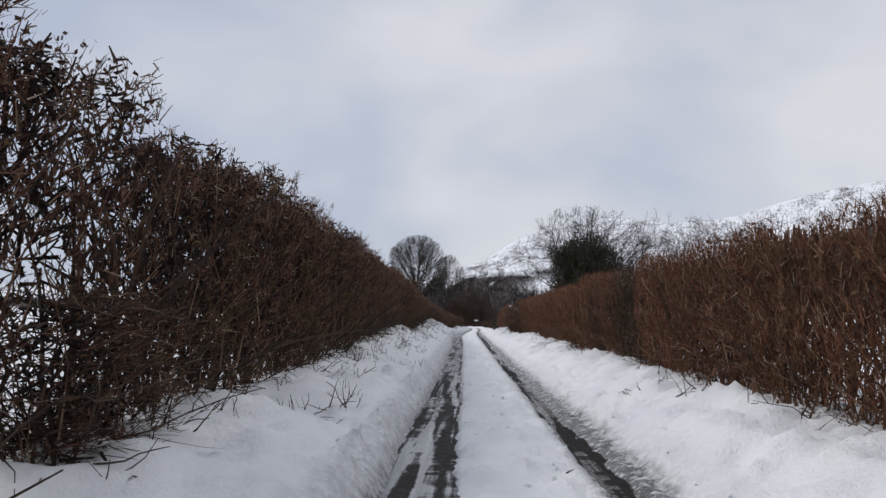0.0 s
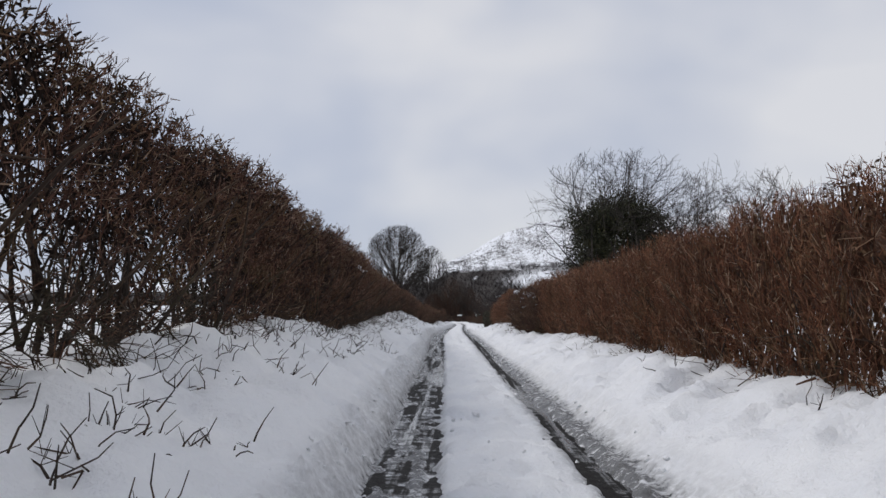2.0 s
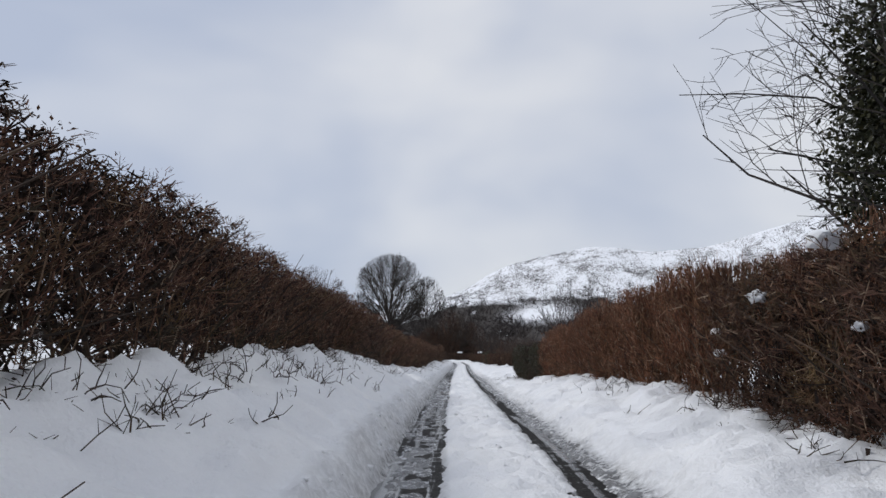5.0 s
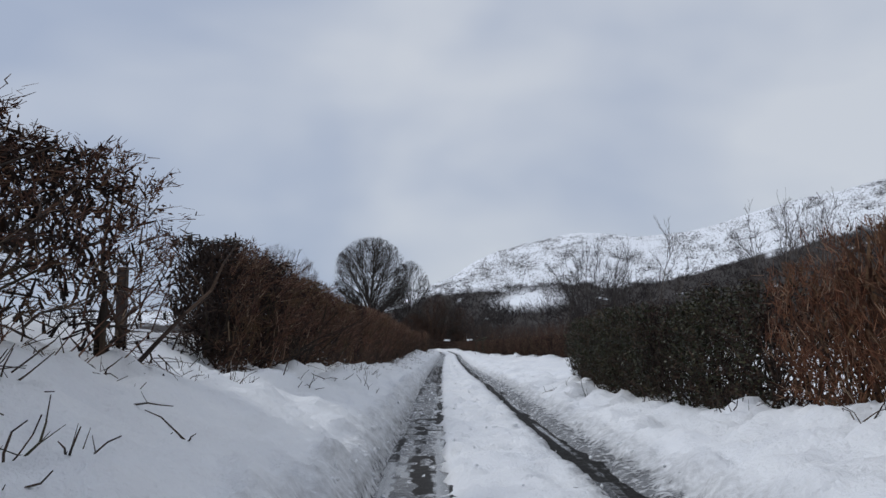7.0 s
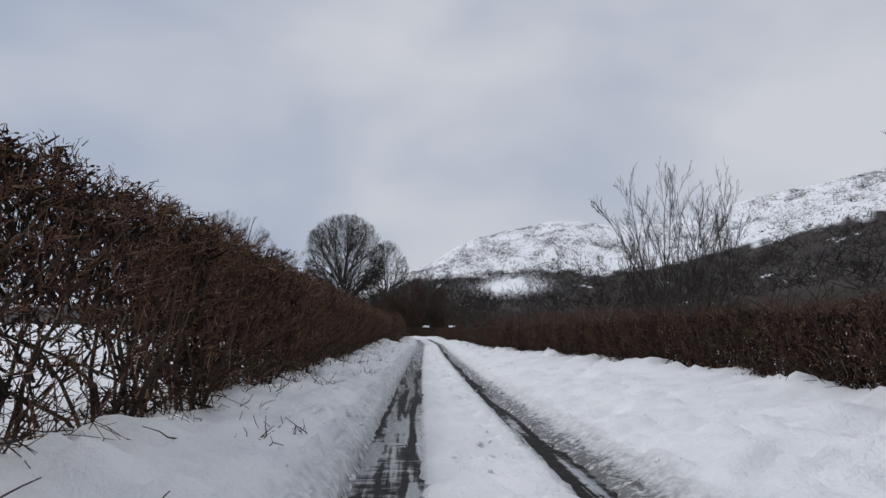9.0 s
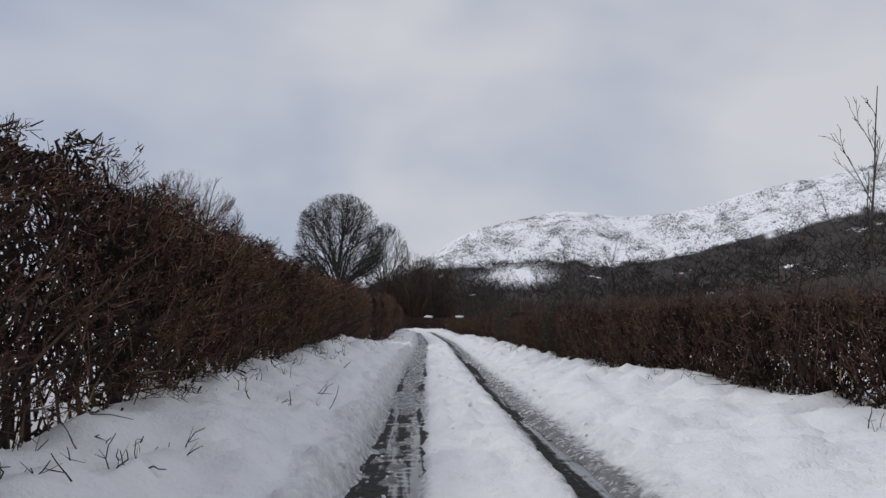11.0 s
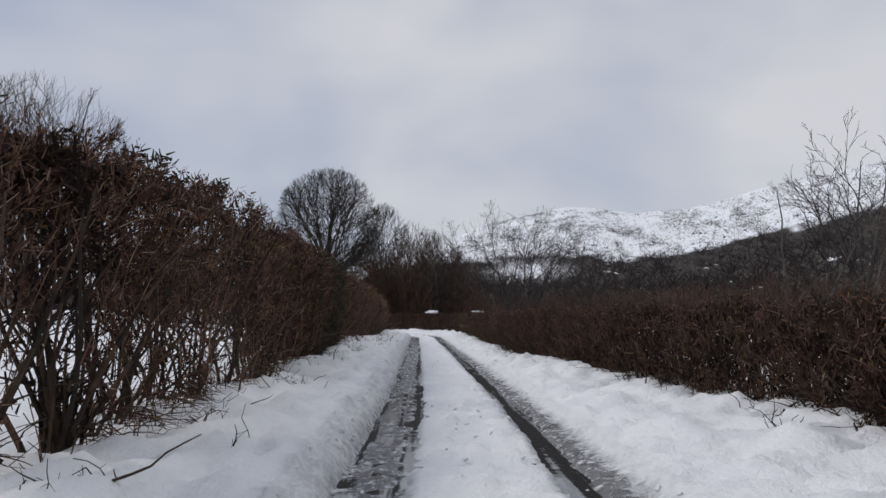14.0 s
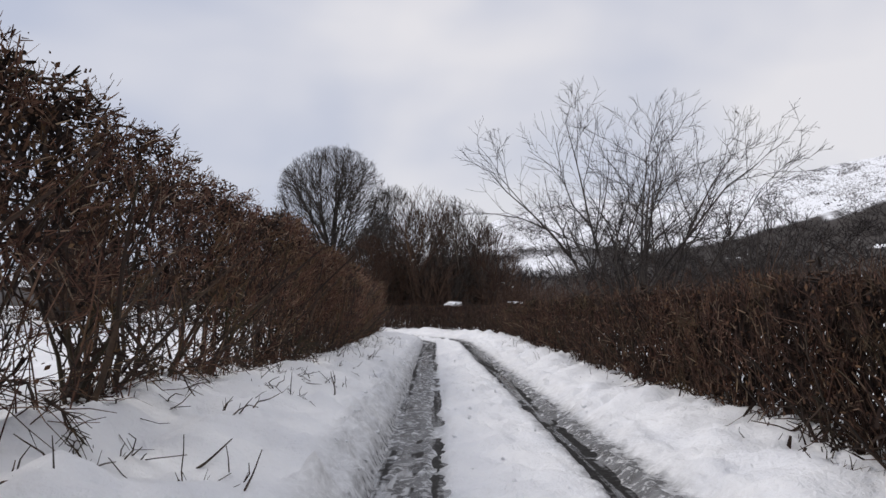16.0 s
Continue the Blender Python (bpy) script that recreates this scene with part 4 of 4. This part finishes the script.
grown_tree("bare multi-stemmed tree wrapped in dark green ivy", 8.6, 55.5, 1.0, 9.2, 5.0, [BARK], 11, limbs=22, fan=1.0, trunk=0.12, branches=(7, 7, 6), ratio=(0.34, 0.42, 0.42), tip=0.008, bend=0.09, kink=2.2, lift=0.10, spread=0.8, angle=0.85, belly=0.62, dome=True, ivy=(7.0, 3.3, 80000, 0.06))
for i, (x, y, h, w) in enumerate([(13.6, 56.5, 9.2, 3.4), (18.0, 59, 9.2, 3.6), (22.5, 60, 8.4, 3.2)]):
    grown_tree("bare grey hawthorn tree behind the hedge", x, y, 1.0, h, w, [BARK_G], 12 + i, limbs=14, fan=0.95, trunk=0.09, branches=(8, 7, 5), ratio=(0.34, 0.42, 0.45), tip=0.009, bend=0.09, kink=2.2, lift=0.10, spread=0.5, angle=0.85, dome=True)
grown_tree("slender bare alder saplings on several stems", 10.4, 112, 0.6, 8.9, 3.9, [BARK], 14, limbs=28, fan=0.48, trunk=0.042, branches=(10, 6, 2), ratio=(0.26, 0.40, 0.5), tip=0.0065, bend=0.06, lift=0.4, spread=2.6, angle=0.55, belly=0.5)
grown_tree("small bare sapling behind the hedge", 8.0, 117, 0.5, 6.0, 1.4, [BARK_G], 15, limbs=4, fan=0.28, trunk=0.04, branches=(7, 4, 2), ratio=(0.3, 0.45, 0.5), tip=0.006, lift=0.4, angle=0.6)
for i, (x, y, h, w) in enumerate([(10.1, 97.3, 7.4, 1.3), (12.6, 90.5, 6.6, 1.9), (14.2, 91.5, 6.9, 1.9), (16.0, 92, 7.2, 1.9)]):
    grown_tree("tall thin bare sapling behind the hedge", x, y, 0.6, h, w, [BARK_G], 16 + i, limbs=7, fan=0.32, trunk=0.05, branches=(9, 5, 3), ratio=(0.34, 0.45, 0.5), tip=0.007, lift=0.35, angle=0.6, spread=0.7, belly=0.55)
for i, (x, y, h, w) in enumerate([(6.4, 152, 4.6, 1.1), (7.4, 152, 5.2, 1.1), (8.4, 151, 6.0, 1.2), (9.4, 150, 7.0, 1.3), (10.4, 150, 8.2, 1.4)]):
    grown_tree("thin bare birch sapling leaning behind the low hedge", x, y, 0.4, h, w, [BARK_G], 20 + i, limbs=3, fan=0.3, trunk=0.04, branches=(8, 4, 2), ratio=(0.3, 0.45, 0.5), tip=0.006, lift=0.3, lean=(1.5, 0), angle=0.6, belly=0.55)
grown_tree("bare crooked tree behind the low hedge", 11.4, 158, 0.5, 7.0, 2.2, [BARK], 25, limbs=5, fan=0.45, trunk=0.08, branches=(8, 5, 3), ratio=(0.45, 0.45, 0.5), tip=0.007, bend=0.16, lean=(-0.8, 0))
grown_tree("wide vase-shaped bare tree behind the low hedge", 6.0, 183, 0.4, 8.2, 6.0, [BARK], 26, limbs=16, fan=1.08, trunk=0.08, branches=(9, 6, 5), ratio=(0.44, 0.45, 0.5), tip=0.0058, bend=0.11, kink=1.7, lift=0.16, spread=0.4, angle=0.75, start=0.28, belly=0.55)
grown_tree("small bare tree behind the low hedge", 10.8, 185, 0.5, 5.4, 2.8, [BARK], 27, limbs=10, fan=0.75, trunk=0.06, branches=(9, 6, 3), ratio=(0.42, 0.45, 0.5), tip=0.008, lift=0.15, angle=0.62, belly=0.55)
# great sycamore and its neighbours beyond the bend
grown_tree("great bare sycamore with a round crown", -24.7, 335, 6.0, 35.8, 14.6, [BARK], 30, limbs=30, fan=1.45, bole=0.13, trunk=1.2, branches=(11, 8, 6), ratio=(0.36, 0.45, 0.5), tip=0.034, bend=0.05, lift=0.08, spread=0.8, angle=0.7, start=0.3, dome=True)
grown_tree("tall bare tree beside the great sycamore", -10.5, 338, 6.0, 27, 8.0, [BARK], 31, limbs=16, fan=1.1, bole=0.12, trunk=0.7, branches=(9, 7, 5), ratio=(0.4, 0.45, 0.5), tip=0.03, bend=0.06, lift=0.1, spread=0.5, angle=0.7, dome=True)
for i, (x, y, h, w) in enumerate([(-28.5, 196, 19.4, 7.2), (-38.5, 200, 20.8, 7.2), (-23.5, 209, 10.4, 3.6), (-47, 330, 18, 8), (-58, 325, 18, 8), (-72, 318, 17, 8), (-40, 300, 9, 4), (-52, 296, 8.5, 4)]):
    grown_tree("bare broad tree with fine upswept twigs", x, y, gz(x, y) - 0.2, h, w, [BARK_G if i % 2 else SCRUB], 40 + i, limbs=15, fan=0.75, trunk=0.26, branches=(9, 7, 6) if i < 3 else (8, 5, 3), ratio=(0.38, 0.48, 0.5), tip=0.014 if i < 3 else 0.04, bend=0.06, lift=0.15, spread=0.8, angle=0.65, dome=True)
for i, (x, y, h, w) in enumerate([(-24, 112, 4.4, 3.2), (-31, 112, 3.6, 4.0), (-38, 114, 4.0, 4.0)]):
    grown_tree("dark bushy field tree above the snowy bank", x, y, gz(x, y) - 0.2, h, w, [BARK], 55 + i, limbs=18, fan=1.1, trunk=0.08, branches=(7, 5, 3), ratio=(0.38, 0.48, 0.5), tip=0.02, bend=0.09, lift=0.1, spread=0.8, angle=0.7)
# thicket at the bend
rng = np.random.default_rng(77)
for i in range(7):
    x, y = -6.0 + i * 1.8 + rng.normal(0, 0.4), 226.5 + rng.normal(0, 1.8)
    h = 13.0 - 0.42 * (i - 3.6) ** 2 + rng.normal(0, 0.3)
    grown_tree("dense bare thicket tree beyond the bend", x, y, gz(x, y) - 0.3, h, 3.4, [BARK_G if i % 3 else SCRUB], 60 + i, limbs=22, fan=0.75, trunk=0.08, branches=(7, 6, 5), ratio=(0.38, 0.46, 0.5), tip=0.018, bend=0.07, lift=0.12, spread=1.2, angle=0.65, dome=True)


def scrub(name, label, count, seed, place, height, mat, width=1.0, blades=26, thick=0.012):
    """Bare brushwood as one mesh: many fans of thin stems."""
    rng = np.random.default_rng(seed)
    x, y, z = place(rng, count)
    h = height(rng, count)
    st = Sticks()
    base = np.repeat(np.stack([x, y, z], 1), blades, 0) + rng.normal(0, 1, (count * blades, 3)) * [0.25 * width, 0.25 * width, 0.0]
    hh = np.repeat(h, blades) * rng.uniform(0.55, 1.0, count * blades)
    d = unit(np.stack([rng.normal(0, 0.30, len(base)) * width, rng.normal(0, 0.30, len(base)) * width, np.ones(len(base))], 1))
    p = wander(rng, base, d, hh, 2, 0.16)
    add_shoots(st, p, thick * np.repeat(h, blades), thick * 0.35 * np.repeat(h, blades))
    p2 = p[:, 1] + (p[:, 2] - p[:, 1]) * 0.3
    d2 = unit(p[:, 2] - p[:, 1]) + rng.normal(0, 0.45, p2.shape)
    add_shoots(st, wander(rng, p2, d2, hh * 0.3, 1, 0.1), thick * 0.5 * np.repeat(h, blades), thick * 0.25 * np.repeat(h, blades))
    return tagged(st.object(name, [mat]), label, "scrub", kind="stuff")


def right_scrub(rng, n):
    y = rng.uniform(84, 215, n)
    x = 7.5 + 3.0 * (y < 118) + rng.random(n) ** 1.6 * 75
    return x, y, far_ground(x, y) - 0.1


scrub("brushwood", "brown bare brushwood behind the low hedge", 1900, 81, right_scrub, lambda r, n: r.uniform(1.3, 3.2, n), SCRUB, 1.3, 8, 0.0075)


def bend_scrub(rng, n):
    x = rng.uniform(-14, 60, n)
    y = rng.uniform(222, 300, n)
    return x, y, far_ground(x, y) - 0.1


scrub("thicket", "dark bare thicket beyond the bend", 420, 82, bend_scrub, lambda r, n: r.uniform(3.0, 6.5, n), SCRUB, 1.7, 10, 0.012)


def hill_wood(rng, n):
    az = rng.uniform(-0.35, 1.15, n)
    r = 230 + 490 * rng.random(n) ** 0.8
    ok = np.exp(-(((az - 0.135) / 0.05) ** 2) - ((r - 560) / 110) ** 2) < rng.uniform(0.2, 0.8, n)
    az, r = az[ok], r[ok]
    return az, r


rng = np.random.default_rng(83)
haz, hr = hill_wood(rng, 3400)


def on_hill(_, n):
    return np.sin(haz) * hr + HILL_C[0], np.cos(haz) * hr + HILL_C[1], hill_height(haz, hr) - 0.5


scrub("woodland", "dark leafless woodland on the hillside", len(haz), 84, on_hill, lambda r, n: r.uniform(6, 11, n), WOOD_FAR, 4.5, 5, 0.023)

rng = np.random.default_rng(85)
baz, br = rng.uniform(-0.08, 0.80, 2400), rng.uniform(730, 1560, 2400)
ok = fractal(baz * 30, br * 0.008, 86) > rng.uniform(0.36, 0.62, 2400)
baz, br = baz[ok], br[ok]


def on_moor(_, n):
    return np.sin(baz) * br + HILL_C[0], np.cos(baz) * br + HILL_C[1], hill_height(baz, br) - 1.0


scrub("moor_bushes", "dark bushes dotted over the snowy moor", len(baz), 87, on_moor, lambda r, n: r.uniform(2.5, 5.5, n), WOOD_FAR, 5.0, 3, 0.12)

# ---- gate, post and fence ----


def rounded_box(bm, m, sx, sy, sz, bevel):
    """A box of that size with its foot at the origin, moved by m."""
    made = bmesh.ops.create_cube(bm, size=1.0, matrix=m @ Matrix.Translation((0, 0, sz / 2)) @ Matrix.Diagonal((sx, sy, sz, 1)))
    edges = {e for v in made["verts"] for e in v.link_edges}
    bmesh.ops.bevel(bm, geom=list(edges), offset=bevel, segments=2, affect="EDGES")


def part(name, bm, material, parent, label=""):
    me = bpy.data.meshes.new(name)
    bm.to_mesh(me)
    bm.free()
    me.materials.append(material)
    ob = new(name, me)
    ob.parent = parent
    if label:
        tagged(ob, label)
    return ob


def mat_timber():
    k = Mat("weathered_timber", 0.8, 0.2)
    m = k.n.new("ShaderNodeMapping")
    m.inputs["Scale"].default_value = (9, 9, 0.9)
    k.l.new(k.pos(), m.inputs["Vector"])
    grain = k.noise(4.0, 6, 0.65, m.outputs["Vector"], 0.4)
    k.color(k.ramp(grain, [(0.3, (0.020, 0.015, 0.013)), (0.7, (0.075, 0.055, 0.045))]))
    return k.bump(grain, 0.6, 0.01).m


def mat_steel():
    k = Mat("old_galvanised_steel", 0.55, 0.5)
    k.b.inputs["Metallic"].default_value = 0.35
    k.color(k.ramp(k.noise(9.0, 5), [(0.35, (0.045, 0.030, 0.023)), (0.65, (0.095, 0.078, 0.068))]))
    return k.m


TIMBER, STEEL = mat_timber(), mat_steel()
POST = Vector((-3.0, 143.25, 0.02))
GATE_DIR = Vector((-0.10, -0.995, 0)).normalized()

gate_post = new("gate_post")
gate_post.location = POST
bm = bmesh.new()
rounded_box(bm, Matrix.Rotation(0.25, 4, "Z") @ Matrix.Rotation(0.02, 4, "Y"), 0.33, 0.30, 1.84, 0.018)
part("post", bm, TIMBER, gate_post)
bm = bmesh.new()
rounded_box(bm, Matrix.Translation((0, 0, 1.838)) @ Matrix.Rotation(0.25, 4, "Z"), 0.27, 0.24, 0.03, 0.012)
part("snow_cap", bm, SNOW, gate_post, "thin cap of wet snow")
for z in (0.45, 1.35):
    bm = bmesh.new()
    rounded_box(bm, Matrix.Translation((-0.03, -0.16, z)) @ Matrix.Rotation(0.25, 4, "Z"), 0.05, 0.06, 0.09, 0.008)
    part("hinge", bm, STEEL, gate_post, "rusty hinge bracket")
tagged(gate_post, "thick dark timber gate post standing in snow", "gate post")

gate = new("field_gate")
gate.location = POST + GATE_DIR * 0.2
gate.rotation_euler = (0, 0, math.atan2(GATE_DIR.y, GATE_DIR.x))


def tube(name, a, b, r, label=""):
    st = Sticks()
    st.add([a], [b], r, r, 0, 8)
    ob = st.object(name, [STEEL], gate, label)
    for p in ob.data.polygons:
        p.use_smooth = True
    return ob


WIDE = 3.3
for z in (0.25, 0.68, 1.15, 1.72):
    tube("rail", (0, 0, z), (WIDE, 0, z), 0.036 if z > 1.4 else 0.022)
for x in (0.02, WIDE - 0.02):
    tube("stile", (x, 0, 0.23), (x, 0, 1.74), 0.028)
tube("upright", (1.72, 0.03, 0.10), (1.72, 0.03, 1.7), 0.017)
tube("brace", (1.70, 0.03, 1.68), (0.10, 0.03, 0.26), 0.019)
tube("brace", (1.74, 0.03, 1.68), (3.15, 0.03, 0.26), 0.019)
tagged(gate, "rusty tubular steel field gate, closed, in the hedge gap", "gate")

fence = new("wire_fence")
fence.location = (-2.9, 143.45, 0.05)
st = Sticks()
END = np.array([0.16, 1.3, 0.10])
for z in np.linspace(0.15, 1.05, 7):
    st.add([[0, 0, z]], [END + [0, 0, z]], 0.003, 0.003)
for u in np.linspace(0.05, 1, 10):
    st.add([END * u + [0, 0, 0.15]], [END * u + [0, 0, 1.05]], 0.002, 0.002)
st.object("wire_netting", [STEEL], fence)
bm = bmesh.new()
rounded_box(bm, Matrix.Translation((0.02, 0.1, 1.35)) @ Matrix.Rotation(-math.pi / 2 + 0.05, 4, "X"), 0.05, 0.09, 1.1, 0.01)
part("rail", bm, TIMBER, fence, "weathered timber rail")
tagged(fence, "wire netting fence between gate post and hedge", "fence")

# barbed wire across the gap in the tall hedge
wire = new("barbed_wire_fence")
x0, y0 = (float(v) for v in lane(66.5, -3.7))
x1, y1 = (float(v) for v in lane(72.4, -3.6))
wire.location = (x0, y0, 1.0)
run = np.array([x1 - x0, y1 - y0, -0.12])
for z in (0.70, 1.05):
    st = Sticks()
    u = np.linspace(0, 1, 13)[:, None]
    pts = run * u + [0, 0, z] - np.array([0, 0, 0.10]) * (4 * u * (1 - u))
    st.add(pts[:-1], pts[1:], 0.0035, 0.0035)
    barb = np.repeat(pts, 2, 0)
    tips = np.random.default_rng(3).normal(0, 0.022, barb.shape)
    st.add(barb - tips, barb + tips, 0.003, 0.001)
    st.object("strand", [STEEL], wire)
for u in (0.02, 0.55, 0.98):
    bm = bmesh.new()
    rounded_box(bm, Matrix.Translation(Vector(run * u) + Vector((-0.05, 0, -0.4))), 0.09, 0.09, 1.6, 0.01)
    part("stake", bm, TIMBER, wire, "weathered fence stake")
tagged(wire, "two strands of barbed wire on timber stakes", "fence")

# ---- snow lying in the hedges ----


def snow_clump(x, y, z, sx, sy, sz, seed, label):
    bm = bmesh.new()
    bmesh.ops.create_icosphere(bm, subdivisions=3, radius=1.0)
    for v in bm.verts:
        n = noise.noise(v.co * 1.7 + Vector((seed * 3.1, 0, 0))) + 0.5 * noise.noise(v.co * 4.3 + Vector((0, seed * 2.3, 0)))
        v.co = v.co * (1 + 0.7 * n + 0.25 * noise.noise(v.co * 9.0))
        v.co = Vector((v.co.x * sx, v.co.y * sy, v.co.z * sz))
    for f in bm.faces:
        f.smooth = True
    me = bpy.data.meshes.new("snow_clump")
    bm.to_mesh(me)
    bm.free()
    me.materials.append(SNOW)
    ob = new("snow_clump", me)
    ob.location = (x, y, z)
    return tagged(ob, label, "snow", "clumps of snow in the hedges")


for i, (s, z, size) in enumerate([(50.3, 2.42, 0.17), (51.9, 2.05, 0.12), (53.2, 1.72, 0.08), (53.1, 1.46, 0.09), (49.9, 1.66, 0.07), (44.4, 2.02, 0.09), (45.0, 2.20, 0.12), (45.6, 2.12, 0.10), (46.4, 2.24, 0.14), (46.9, 1.70, 0.07), (47.5, 2.08, 0.09), (48.4, 1.95, 0.08), (47.8, 1.50, 0.06), (43.9, 1.75, 0.06)]):
    x, y = lane(s, float(np.interp(s, RIGHT_S, RIGHT_D)) + 0.16)
    snow_clump(float(x), float(y), z, size * 0.75, size * 1.0, size * 0.5, i, "clump of white snow caught in the shaggy hedge")
for i, (s, z, size) in enumerate([(38.5, 2.72, 0.10), (39.4, 2.66, 0.08), (40.2, 2.70, 0.09)]):
    x, y = lane(s, float(np.interp(s, LEFT_S, LEFT_D)) - 0.08)
    snow_clump(float(x), float(y), z, size * 0.7, size * 1.3, size * 0.5, 20 + i, "patch of snow near the top of the tall hedge")
for i, x in enumerate((1.5, 6.2)):
    y = 218.6
    snow_clump(x, y, 2.16, 0.62, 0.4, 0.15, 40 + i, "flat cap of snow on the hedge at the bend")

# ---- dead stems standing in the snow ----
rng = np.random.default_rng(5)


def bank_spot(rng, left_share, spread, reach=(-4, 190)):
    s = rng.uniform(*reach)
    left = rng.random() < left_share
    ss, dk = (LEFT_S, LEFT_D) if left else (RIGHT_S, RIGHT_D)
    foot = float(np.interp(s, ss, dk))
    inset = abs(rng.normal(0, spread if left else spread * 0.6)) - 0.1
    d = foot + inset if left else foot - inset
    if left and d > -1.5:
        d = foot + 0.2
    x, y = lane(s, d)
    return np.array([float(x), float(y), height_at(s, d)])


st = Sticks()
for i in range(800):
    c = bank_spot(rng, 0.78, 0.52) if i < 560 else bank_spot(rng, 0.95, 0.6, (38, 66) if i < 700 else (14, 34))
    k = int(rng.integers(3, 9))
    p = c + rng.normal(0, 0.11, (k, 3)) * [1, 1, 0] - [0, 0, 0.05]
    sh = wander(rng, p, np.stack([rng.normal(0.2, 0.6, k), rng.normal(0, 0.6, k), rng.uniform(0.3, 1.0, k)], 1), rng.uniform(0.08, 0.36, k), 3, 0.35)
    add_shoots(st, sh, rng.uniform(0.004, 0.0085, k), 0.003)
    j = rng.integers(0, k, k)
    add_shoots(st, wander(rng, sh[j, 1], rng.normal(0, 0.6, (k, 3)) + [0, 0, 0.5], rng.uniform(0.05, 0.14, k), 1, 0.1), 0.003, 0.0015)
tagged(st.object("dead_stems", [TWIG_D]), "thin dead stems poking out of the snow banks", "dead stems", kind="stuff")


# ---- clods of snow thrown up beside the ruts ----
ICO = bmesh.new()
bmesh.ops.create_icosphere(ICO, subdivisions=1, radius=1.0)
ico_v = np.array([v.co for v in ICO.verts])
ico_f = np.array([[v.index for v in f.verts] for f in ICO.faces])
ICO.free()
count = 2600
cs = rng.uniform(-3, 185, count)
pick = rng.random(count)
cd = np.where(pick < 0.40, -1.28 + rng.normal(0, 0.12, count), np.where(pick < 0.50, 1.12 + abs(rng.normal(0, 0.08, count)), np.where(pick < 0.80, rng.normal(0, 0.28, count), np.where(rng.random(count) < 0.5, -0.83, 0.80) + rng.normal(0, 0.15, count))))
cx, cy = lane(cs, cd)
cz = profile(cs, cd)
size = rng.uniform(0.008, 0.028, count)
shape = 1 + 0.35 * rng.normal(size=(count, len(ico_v), 1))
v = np.stack([cx, cy, cz], 1)[:, None] + ico_v[None] * shape * size[:, None, None] * rng.uniform(0.6, 1.4, (count, 1, 3))
f = ico_f[None] + np.arange(count)[:, None, None] * len(ico_v)
clods = mesh_object("snow_clods", v.reshape(-1, 3), f.reshape(-1, 3), [SNOW], smooth_faces=True)
tagged(clods, "small clods of snow beside the wheel ruts", "snow", kind="stuff")


def bent_twig(seed):
    """One bent twig as a single tube."""
    r = np.random.default_rng(seed)
    pts = wander(r, np.zeros((1, 3)), np.array([[1.0, 0, 0.35]]), np.array([r.uniform(0.3, 0.6)]), 5, 0.22)[0]
    a = np.arange(5) * 2 * math.pi / 5
    rad = np.linspace(0.011, 0.004, len(pts))
    ring = np.stack([0 * a, np.cos(a), np.sin(a)], -1)
    v = (pts[:, None] + ring[None] * rad[:, None, None]).reshape(-1, 3)
    i = np.arange(len(pts) - 1)[:, None] * 5 + np.arange(5)[None]
    j = np.arange(len(pts) - 1)[:, None] * 5 + (np.arange(5)[None] + 1) % 5
    f = np.stack([i, j, j + 5, i + 5], -1).reshape(-1, 4)
    ob = mesh_object("twig", v, f, [TWIG_D])
    me = ob.data
    bpy.data.objects.remove(ob)
    return me


twig_meshes = [bent_twig(700 + i) for i in range(8)]
for i in range(90):
    c = bank_spot(rng, 0.85, 0.55)
    ob = new("twig", twig_meshes[rng.integers(8)])
    k = rng.uniform(0.6, 1.1)
    ob.matrix_basis = Matrix.LocRotScale(Vector(c) - Vector((0, 0, 0.02)), Euler((0, rng.uniform(-0.5, 0.15), rng.uniform(0, 6.28))), (k, k, k))
    tagged(ob, "dark broken hedge twig lying on the snow bank", "twig", "broken twigs on the banks")
